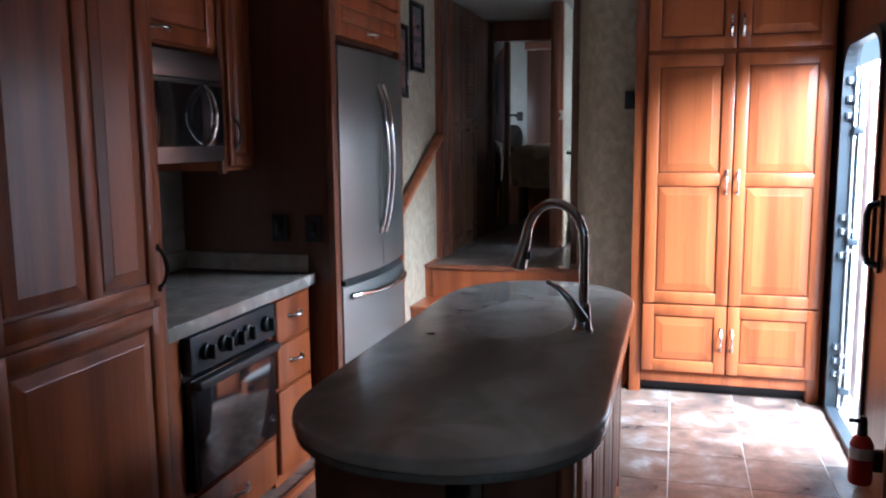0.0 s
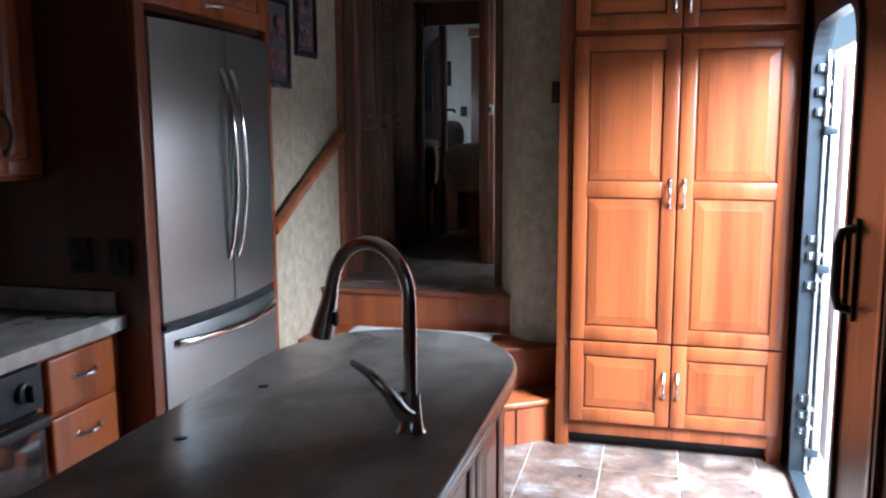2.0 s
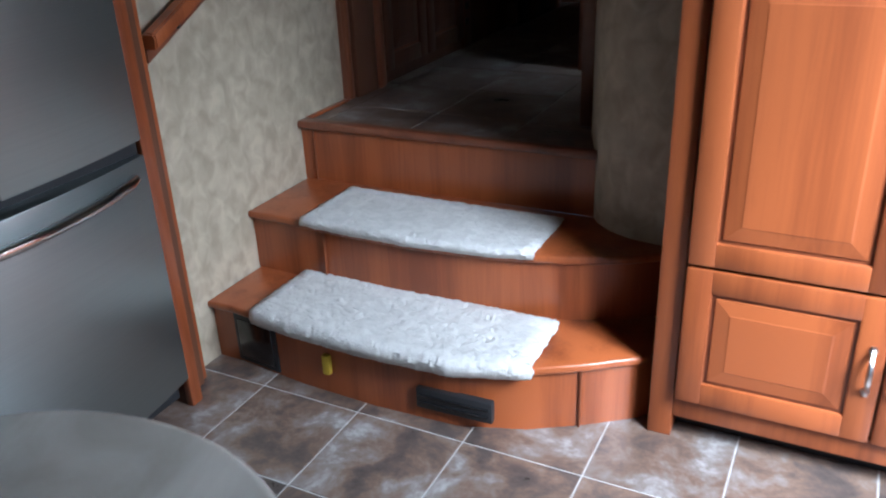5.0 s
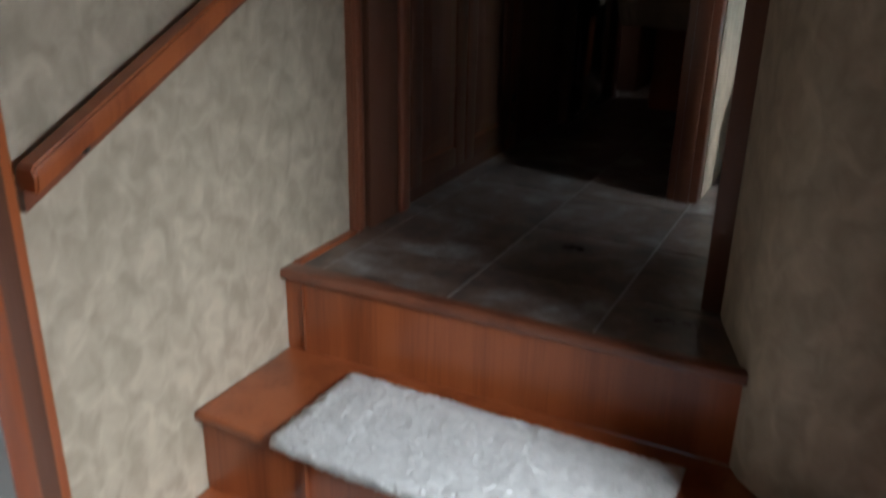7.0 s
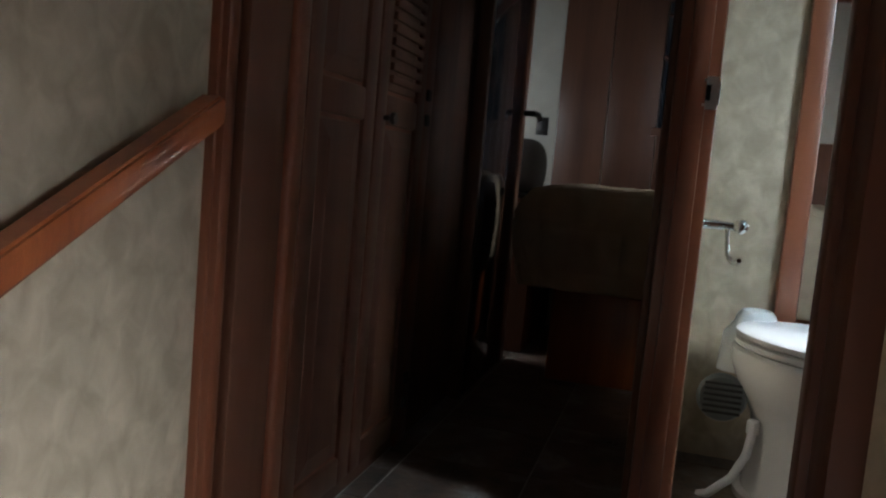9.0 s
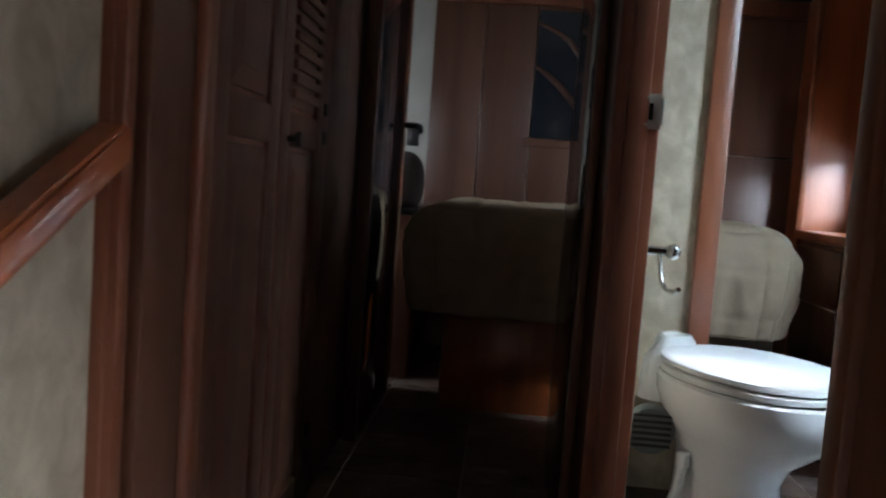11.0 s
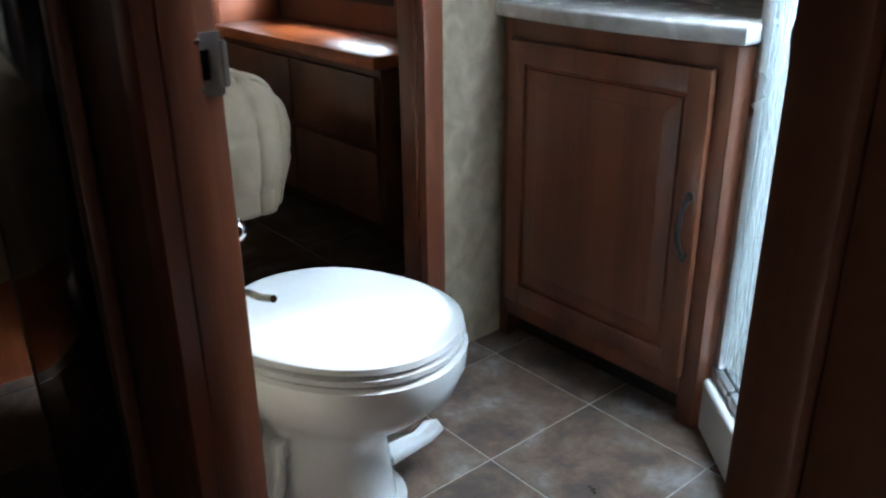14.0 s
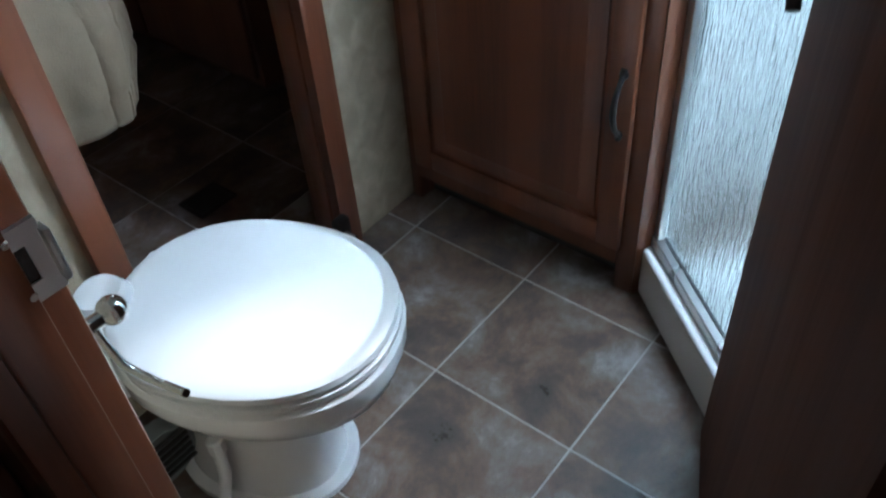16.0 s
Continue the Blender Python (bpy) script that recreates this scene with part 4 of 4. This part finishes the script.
def cover_point(u, v):
    """u across the bed from hem to hem, v from the head down over the foot."""
    a = (2 * u - 1) * (FLAT_X + HANG)
    b = 0.74 - v * (0.74 - FLAT_Y + HANG)
    du, dv = max(abs(a) - FLAT_X, 0), max(FLAT_Y - b, 0)
    q = max(du, dv)
    x, y, z = max(-FLAT_X, min(FLAT_X, a)), max(b, FLAT_Y), rise
    nx = ny = 0.0
    if q > 0:
        n = math.hypot(du, dv)
        nx, ny = math.copysign(du, a) / n, -dv / n
        t = min(q / bend, math.pi / 2)
        rest = max(q - bend * math.pi / 2, 0)
        run = math.atan2(ny, nx) * 1.3 + x * 9 + y * 9
        out = bend * math.sin(t) - 0.35 * rest ** 1.5 + 0.007 * math.sin(run * 3.1 + 1) * min(1, q / 0.3) ** 2 + 0.004 * math.sin(run * 7.3) * min(1, q / 0.3) ** 2
        x, y, z = x + nx * out, y + ny * out, rise - bend * (1 - math.cos(t)) - rest
    groove = sum(math.exp(-((((c + 9.03) % 0.15) - 0.075) / 0.009) ** 2) for c in (a, b))
    p = Vector((x, y, z))
    side = Vector((nx, ny, 1.0 if q < 0.1 else 0.2)).normalized()
    return p + side * (0.008 * noise.noise(p * 5 + Vector((3, 1, 2))) + 0.007 * noise.noise(p * 13) + 0.005 * abs(noise.noise(Vector((p.x * 30, p.y * 30, p.z * 12)))) - 0.006 * groove)


rows = [[bm.verts.new(cover_point(i / nu, k / nv)) for k in range(nv + 1)] for i in range(nu + 1)]
for i in range(nu):
    for k in range(nv):
        bm.faces.new((rows[i][k], rows[i + 1][k], rows[i + 1][k + 1], rows[i][k + 1]))
bmesh.ops.recalc_face_normals(bm, faces=bm.faces)
cover = part("bed_cover", bm, LINEN, bed, "tan quilted cover that hangs over the foot")
cover.modifiers.new("thickness", "SOLIDIFY").thickness = 0.012
pl = thing("pillow", (-1.62, 7.95, 1.30), 0, "dark brown rounded pillow by the bed", "pillow")
bm = bmesh.new()
bmesh.ops.create_uvsphere(bm, u_segments=24, v_segments=14, radius=1)
for v in bm.verts:
    v.co = Vector((math.copysign(abs(v.co.x) ** 0.7, v.co.x) * 0.10, v.co.y * 0.14, math.copysign(abs(v.co.z) ** 0.8, v.co.z) * 0.13 + 0.1))
part("cushion", bm, material("brown_velvet", (0.03, 0.02, 0.016), 0.9), pl)
stand = thing("nightstand", (-1.85, 8.0, UP), 0, "dark bedside shelf with a pale top", "nightstand")
part("body", boxed(-0.35, 0.33, -0.25, 0.45, 0, 0.66, 0.006), PANELLING, stand)
part("top", boxed(-0.36, 0.34, -0.26, 0.46, 0.66, 0.69, 0.004), BLACK, stand)

head = thing("headboard_panel", (-0.55, 8.49, UP + 0.3), 0, "dark wood headboard panelling with a tree inlay", "headboard")
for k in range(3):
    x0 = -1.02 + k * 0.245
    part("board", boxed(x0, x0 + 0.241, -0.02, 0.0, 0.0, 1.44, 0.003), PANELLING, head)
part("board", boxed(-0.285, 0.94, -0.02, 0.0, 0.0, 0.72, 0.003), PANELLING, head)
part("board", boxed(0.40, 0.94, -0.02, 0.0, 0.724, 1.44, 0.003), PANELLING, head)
part("dark_inlay", boxed(-0.53, 0.05, -0.026, -0.018, 0.74, 1.34, 0.003), DARKGLASS, head)
part("rail", boxed(-0.56, 0.08, -0.03, -0.01, 0.70, 0.74, 0.004), PANELLING, head)
tree_lines = (((-0.30, 0.74), (-0.285, 0.95), (-0.30, 1.15), (-0.24, 1.34), 0.028), ((-0.29, 0.86), (-0.40, 0.98), (-0.46, 1.03), (-0.53, 1.08), 0.02), ((-0.285, 0.90), (-0.20, 0.98), (-0.12, 1.03), (-0.02, 1.07), 0.018), ((-0.30, 1.10), (-0.38, 1.20), (-0.44, 1.24), (-0.53, 1.28), 0.016), ((-0.28, 1.16), (-0.18, 1.23), (-0.10, 1.26), (0.0, 1.33), 0.014))
for a, b, c, d, r in tree_lines:
    part("tree_inlay", tube([(x, -0.026, z) for x, z in (a, b, c, d)], [r, r * 0.85, r * 0.7, r * 0.5], 8), PANELLING, head)
part("cornice", boxed(-1.04, 0.96, -0.05, 0.0, 1.36, 1.44, 0.01), TRIM, head)
sw = thing("light_switch", (-1.645, 8.497, 1.62), 0, "dark light switch plate on the pale wall", "switch")
part("plate", boxed(-0.03, 0.03, -0.008, 0.0, -0.045, 0.045, 0.003), BRONZE, sw)
part("rocker", boxed(-0.012, 0.012, -0.012, -0.006, -0.022, 0.022, 0.002), BLACK_MATT, sw)
bp = thing("picture_frame", (-1.86, 8.497, 1.85), 0, "small dark-framed picture on the bedroom wall", "picture")
part("frame", boxed(-0.10, 0.10, -0.02, 0.0, 0, 0.22, 0.004), BLACK, bp)
part("print", boxed(-0.07, 0.07, -0.024, -0.018, 0.03, 0.19), MAT_BOARD, bp)

dresser = thing("dresser", (0.14, 8.3, UP), -90, "dark cherry built-in dresser with a glossy ledge", "dresser")
part("body", boxed(0.0, 1.02, 0.02, 0.27, 0.14, 0.66), PANELLING, dresser)
part("toe_kick", boxed(0.0, 1.02, 0.20, 0.27, 0.0, 0.14), PANELLING, dresser)
part("ledge", boxed(0.0, 1.04, -0.02, 0.275, 0.665, 0.705, 0.008), CHERRY, dresser, "glossy cherry ledge")
for k in range(2):
    part("drawer", boxed(0.02 + k * 0.5, 0.51 + k * 0.5, 0.0, 0.018, 0.42, 0.64, 0.005), PANELLING, dresser)
    part("drawer", boxed(0.02 + k * 0.5, 0.51 + k * 0.5, 0.0, 0.018, 0.17, 0.405, 0.005), PANELLING, dresser)
tower = thing("drawer_tower", (0.20, 7.255, UP), -90, "narrow dark cherry drawer stack", "drawers")
part("body", boxed(0.0, 0.36, 0.02, 0.215, 0.03, 1.2), PANELLING, tower)
for k in range(5):
    dd = part("drawer", boxed(0.01, 0.35, 0.0, 0.018, 0.05 + k * 0.23, 0.27 + k * 0.23, 0.006), PANELLING, tower)
    part("knob", lathe([(0.006, 0), (0.012, 0.014), (0.010, 0.02)], 12), BRONZE, dd).matrix_basis = pose(0.18, 0.0, 0.16 + k * 0.23, 90)
val = thing("window_valance", (0.40, 7.80, 1.70), 0, "fabric valance with dark piping over the window", "valance")
part("panel", boxed(-0.06, 0.018, -0.34, 0.34, 0.0, 0.26, 0.02, 3), FABRIC, val)
part("piping", tube([(-0.062, -0.33, 0.05), (-0.066, -0.15, 0.09), (-0.066, 0.1, 0.09), (-0.062, 0.33, 0.04)], 0.008, 6), BLACK_MATT, val)
part("blind", boxed(0.0, 0.014, -0.25, 0.25, -0.04, 0.02, 0.003), FABRIC, val)
tallw = thing("wardrobe", (0.14, 8.48, UP), -90, "dark wood wardrobe beside the dresser", "wardrobe")
part("body", boxed(0.0, 0.17, 0.004, 0.27, 0.0, 1.74), CHERRY, tallw)
part("corner_trim", boxed(0.145, 0.174, -0.006, 0.02, 0.70, 1.74, 0.006), TRIM, tallw)
part("top_trim", boxed(0.0, 0.145, -0.006, 0.01, 1.66, 1.74, 0.005), TRIM, tallw)
fv = thing("floor_register", (-0.17, 7.19, UP), 0, "square dark floor heating register", "vent")
part("frame", boxed(-0.06, 0.06, -0.05, 0.05, 0.0, 0.006, 0.002), BRONZE, fv)
for k in range(7):
    part("slat", boxed(-0.05, 0.05, -0.042 + k * 0.0125, -0.036 + k * 0.0125, 0.005, 0.009), BLACK_MATT, fv)

# ---- bathroom ----
vanity = thing("bath_vanity", (0.158, 6.755, UP), -90, "cherry bathroom vanity with one raised-panel door", "vanity")
bm = boxed(0.0, 0.63, 0.002, 0.50, 0.07, 0.86)
box(bm, 0.0, 0.03, 0.0, 0.5, 0.0, 0.866, 0.003)
box(bm, 0.585, 0.63, 0.0, 0.06, 0.0, 0.86, 0.004)
box(bm, 0.03, 0.585, -0.001, 0.02, 0.075, 0.12)
part("body", bm, CHERRY_SHADED, vanity)
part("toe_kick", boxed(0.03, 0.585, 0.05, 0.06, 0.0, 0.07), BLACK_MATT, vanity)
d = panel_door(vanity, 0.035, 0.595, 0.125, 0.815, -0.02, stile=0.055, mat=CHERRY_SHADED)
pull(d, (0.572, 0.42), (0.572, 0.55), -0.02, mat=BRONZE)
part("side_panel", prism([(0.632, 0.0), (0.66, 0.05), (0.66, 0.4), (0.632, 0.4)], 0.0, 0.86, 0.003), CHERRY_SHADED, vanity)
vt = thing("vanity_top", (0.158, 6.755, UP + 0.866), -90, "pale marbled vanity top with a bowed front", "worktop")
front = [(0.66 * k / 12, -0.03 - 0.032 * math.sin(math.pi * k / 12)) for k in range(13)]
part("slab", prism(front + [(0.66, 0.5), (0.0, 0.5)], 0.0, 0.038, 0.008, 3), material("pale_marble", (0.66, 0.65, 0.63), 0.25, scale=(14, 14, 14), spread=0.35), vt)
ol = thing("power_outlet", (0.60, 6.757, 1.66), 0, "dark brown outlet above the vanity", "outlet", "dark outlets")
part("plate", boxed(-0.036, 0.036, -0.007, 0.0, -0.058, 0.058, 0.003), BLACK_MATT, ol)

A, B = Vector((0.215, 6.09)), Vector((-0.20, 5.60))
ang = math.degrees(math.atan2(A.y - B.y, A.x - B.x))
L = (A - B).length
shower = thing("shower", (B.x, B.y, UP), ang, "corner shower with rain glass and a white curb", "shower")
part("curb", boxed(0.0, L, -0.02, 0.05, 0.0, 0.135, 0.012, 3), WHITE, shower)
part("bottom_rail", boxed(0.0, L, -0.012, 0.032, 0.135, 0.165, 0.004), ALUMINIUM, shower)
part("rail_groove", boxed(0.0, L, 0.004, 0.014, 0.164, 0.168), BLACK_MATT, shower)
part("post", boxed(L - 0.025, L, -0.008, 0.028, 0.165, 1.70, 0.004), ALUMINIUM, shower)
part("top_rail", boxed(0.0, L, -0.01, 0.03, 1.68, 1.71, 0.004), ALUMINIUM, shower)
g = part("glass", boxed(0.0, L - 0.025, 0.006, 0.012, 0.165, 1.68), RAIN_GLASS, shower)
g.visible_shadow = False
part("pan", prism([(0.0, -0.02), (L, -0.02), (L - 0.05, -0.55), (0.05, -0.55)], 0.01, 0.05), WHITE, shower)
solid("wall_shower", boxed(0.655, 0.678, 5.1, 6.1, UP, ROOF_UP), WHITE, "white plastic shower surround", "wall")
solid("wall_shower_end", boxed(-0.18, 0.655, 5.095, 5.12, UP, ROOF_UP), WHITE, "white plastic shower end panel", "wall")
solid("wall_shower_side", boxed(-0.235, -0.205, 5.12, 5.61, UP, ROOF_UP), WHITE, "white plastic shower side panel", "wall")
solid("wall_vanity_side", boxed(0.225, 0.655, 6.095, 6.125, UP, ROOF_UP), WHITE, "white panel between shower and vanity", "wall")

H0, H1 = Vector((-0.66, 5.565)), Vector((-0.08, 5.825))
dang = math.degrees(math.atan2(H1.y - H0.y, H1.x - H0.x))
W = (H1 - H0).length
bathdoor = thing("bath_door", (H0.x, H0.y, UP + 0.012), dang, "dark cherry bathroom door standing open", "door")
part("leaf", boxed(0.0, W, -0.018, 0.018, 0.0, 1.70, 0.004), DOOR_WOOD, bathdoor)
lv = part("lever", tube([(W - 0.05, 0.018, 0.955), (W - 0.05, 0.045, 0.955), (W - 0.055, 0.052, 0.953), (W - 0.085, 0.056, 0.938), (W - 0.115, 0.054, 0.905)], [0.012, 0.012, 0.012, 0.010, 0.008], 10), BRONZE, bathdoor, "dark bronze lever")
part("rosette", boxed(W - 0.078, W - 0.022, 0.018, 0.026, 0.925, 0.985, 0.004), BRONZE, lv)

strike = thing("strike_plate", (-0.922, 6.1045, 1.57), 0, "steel strike plate on the door jamb", "strike plate")
bm = bmesh.new()
for a, b, c, d in ((-0.022, 0.026, 0.016, 0.033), (-0.022, 0.026, -0.033, -0.016), (-0.022, -0.010, -0.016, 0.016), (0.012, 0.026, -0.016, 0.016)):
    box(bm, a, b, -0.004, 0.0, c, d)
part("plate", bm, ALUMINIUM, strike)
part("lip", boxed(0.024, 0.030, -0.012, 0.002, -0.024, 0.024, 0.002), ALUMINIUM, strike)
part("hole", boxed(-0.010, 0.012, -0.0022, 0.0, -0.016, 0.016), BLACK, strike)
for z in (-0.025, 0.025):
    part("screw", lathe([(0.004, 0), (0.003, 0.002)], 10), NICKEL, strike).matrix_basis = pose(0.0, -0.004, z, 90)
keep = thing("strike_plate", (-0.085, 6.728, 1.60), 0, "white catch plate on the bedroom casing", "strike plate")
part("plate", boxed(-0.014, 0.014, -0.006, 0.0, -0.028, 0.028, 0.004), WHITE, keep)
part("screw", lathe([(0.004, 0), (0.003, 0.002)], 10), NICKEL, keep).matrix_basis = pose(0.0, -0.006, 0.016, 90)
hg = thing("door_holder", (-0.12, 6.73, UP + 0.10), 0, "small dark bronze door holder low on the casing", "door stop")
part("body", boxed(-0.03, 0.01, -0.025, 0.0, -0.03, 0.04, 0.006), BRONZE, hg)
part("pin", tube([(-0.01, -0.02, 0.0), (-0.01, -0.055, 0.0)], 0.008, 8), BRONZE, hg)

holder = thing("paper_holder", (-0.893, 6.315, 1.295), 0, "chrome toilet paper holder on the partition", "paper holder")
part("post", tube([(0.0, 0, 0), (0.008, 0, 0), (0.075, 0, 0), (0.084, 0, 0)], [0.018, 0.012, 0.009, 0.016], 14), CHROME, holder)
bm = bmesh.new()
bmesh.ops.create_uvsphere(bm, u_segments=16, v_segments=10, radius=0.018)
bmesh.ops.translate(bm, verts=bm.verts, vec=(0.087, 0, 0))
part("ball", bm, CHROME, holder)
part("arm", tube([(0.06, 0.0, -0.005), (0.062, -0.004, -0.03), (0.066, -0.012, -0.065), (0.074, -0.03, -0.08), (0.082, -0.07, -0.08), (0.085, -0.105, -0.07)], 0.0055, 10), CHROME, holder)

# toilet, turned out of the corner
toilet = thing("toilet", (-0.575, 6.435, UP), 25, "white porcelain trailer toilet with closed lid", "toilet")


def egg(t, a_front, a_back, w, n=2.2):
    c, s = math.cos(t), math.sin(t)
    a_front, a_back, w = a_front * 1.08, a_back * 1.06, w * 1.09
    return (w * math.copysign(abs(s) ** (2 / n), s), -(a_front if c > 0 else a_back) * math.copysign(abs(c) ** (2 / n), c))


def loft(rings, close=True, mat_sides=40):
    bm = bmesh.new()
    rows = [[bm.verts.new((x, y + dy, z)) for x, y in (egg(2 * math.pi * k / mat_sides, af, ab, w) for k in range(mat_sides))] for z, af, ab, w, dy in rings]
    for a, b in zip(rows, rows[1:]):
        for k in range(mat_sides):
            bm.faces.new((a[k], a[(k + 1) % mat_sides], b[(k + 1) % mat_sides], b[k]))
    bm.faces.new(rows[0][::-1])
    bm.faces.new(rows[-1])
    bmesh.ops.recalc_face_normals(bm, faces=bm.faces)
    return bm


part("bowl", loft([(0.0, 0.135, 0.16, 0.105, 0.04), (0.02, 0.13, 0.155, 0.10, 0.04), (0.16, 0.115, 0.15, 0.088, 0.04), (0.21, 0.13, 0.16, 0.098, 0.03), (0.26, 0.175, 0.185, 0.13, 0.01), (0.31, 0.215, 0.205, 0.162, 0.0), (0.35, 0.228, 0.215, 0.176, 0.0), (0.385, 0.23, 0.215, 0.178, 0.0), (0.392, 0.222, 0.21, 0.172, 0.0)]), PORCELAIN, toilet)
part("seat", loft([(0.394, 0.220, 0.19, 0.170, 0), (0.398, 0.226, 0.195, 0.176, 0), (0.408, 0.226, 0.195, 0.176, 0), (0.412, 0.220, 0.19, 0.170, 0)]), WHITE, toilet)
part("lid", loft([(0.414, 0.216, 0.20, 0.168, 0), (0.418, 0.224, 0.205, 0.175, 0), (0.429, 0.222, 0.205, 0.174, 0), (0.4335, 0.216, 0.20, 0.168, 0), (0.4355, 0.20, 0.186, 0.154, 0), (0.437, 0.15, 0.14, 0.11, 0), (0.438, 0.05, 0.05, 0.04, 0)]), WHITE, toilet)
part("rear_shroud", loft([(0.30, 0.06, 0.05, 0.085, 0.225), (0.40, 0.055, 0.05, 0.075, 0.225), (0.43, 0.046, 0.045, 0.050, 0.225), (0.447, 0.043, 0.042, 0.046, 0.225), (0.462, 0.033, 0.032, 0.036, 0.225), (0.467, 0.014, 0.014, 0.015, 0.225)]), PORCELAIN, toilet).matrix_basis = pose(-0.05, 0.0, -0.004)
for x in (-0.07, 0.07):
    part("seat_hinge", boxed(x - 0.015, x + 0.015, 0.185, 0.215, 0.392, 0.425, 0.006), WHITE, toilet)
part("flush_pedal", prism([(0.04, -0.09), (0.14, -0.125), (0.185, -0.13), (0.205, -0.107), (0.185, -0.083), (0.14, -0.082), (0.06, -0.04)], 0.085, 0.105, 0.008, 3), WHITE, toilet)
part("base_flange", loft([(0.0, 0.15, 0.175, 0.118, 0.04), (0.015, 0.15, 0.175, 0.118, 0.04), (0.02, 0.14, 0.165, 0.11, 0.04)]), PORCELAIN, toilet)
fan = thing("air_duct_vent", (-0.79, 6.47, UP + 0.25), 0, "round grey louvred vent behind the toilet", "vent")
ring = lathe([(0.06, 0), (0.062, 0.01), (0.055, 0.03)], 24)
part("housing", ring, STEEL_GREY, fan).matrix_basis = pose(0, 0, 0, 90)
for k in range(6):
    part("slat", boxed(-0.045, 0.045, -0.036, -0.03, -0.037 + k * 0.0145, -0.031 + k * 0.0145, 0.001), BLACK_MATT, fan)
hose = thing("water_hose", (-0.77, 6.44, UP), 0, "pale grey water hose behind the toilet", "hose")
part("hose", tube([(0.06, 0.0, 0.18), (0.05, -0.01, 0.12), (0.02, -0.02, 0.06), (-0.03, -0.02, 0.012), (-0.05, 0.0, 0.0)], 0.011, 10), WHITE, hose)
part("nut", lathe([(0.016, 0), (0.016, 0.03), (0.012, 0.034)], 8), WHITE, hose).matrix_basis = pose(0.06, 0.0, 0.175)

fb = thing("wall_plate", (-0.37, 5.026, 1.62), 0, "dark switch plate on the rounded wall", "switch")
part("plate", boxed(-0.03, 0.03, -0.008, 0.002, -0.05, 0.05, 0.003), BLACK_MATT, fb)
box_ob = thing("access_panel", (-1.475, 4.586, 0.09), -6.8, "black plastic access panel in the lowest riser", "panel")
part("frame", boxed(-0.085, 0.085, -0.006, 0.012, -0.082, 0.082, 0.004), BLACK_MATT, box_ob)
part("lid", boxed(-0.07, 0.07, -0.009, -0.004, -0.066, 0.066, 0.003), BLACK, box_ob)
note = thing("yellow_tag", (-1.20, 4.548, 0.10), 0, "small yellow tag on the lowest riser", "tag")
part("tag", boxed(-0.011, 0.011, -0.003, 0.018, -0.03, 0.03, 0.001), YELLOW, note)

# ---- floor tiles ----
PITCH, JOINT = 0.325, 0.0021
meshes = {}


def tile_mesh(w, d):
    """The mesh of a whole or cut tile, shared by all of its size."""
    key = (round(w, 3), round(d, 3))
    if key not in meshes:
        bm = boxed(-w / 2 + JOINT, w / 2 - JOINT, -d / 2 + JOINT, d / 2 - JOINT, -0.004, 0.0, 0.0012, 1)
        meshes[key] = bpy.data.meshes.new("tile")
        bm.to_mesh(meshes[key])
        bm.free()
        meshes[key].materials.append(TILE)
    return meshes[key]


def lay(floor, x_line, y_line, x0, x1, y0, y1, z):
    for i in range(math.floor((x0 - x_line) / PITCH), math.ceil((x1 - x_line) / PITCH)):
        for k in range(math.floor((y0 - y_line) / PITCH), math.ceil((y1 - y_line) / PITCH)):
            xa, xb = max(x0, x_line + PITCH * i), min(x1, x_line + PITCH * (i + 1))
            ya, yb = max(y0, y_line + PITCH * k), min(y1, y_line + PITCH * (k + 1))
            if xb - xa < 0.02 or yb - ya < 0.02:
                continue
            t = new("tile", tile_mesh(xb - xa, yb - ya))
            t.parent = floor
            t.matrix_basis = pose((xa + xb) / 2, (ya + yb) / 2, z)


lay(floor_low, -0.105, 4.51, -2.25, 0.72, -0.9, 5.0, 0.0)
lay(floor_up, 0.065, 6.345, -1.62, 0.67, 5.17, 6.8, UP)
lay(floor_bed, 0.065, 6.345, -1.62, 0.42, 6.8, 8.5, UP)
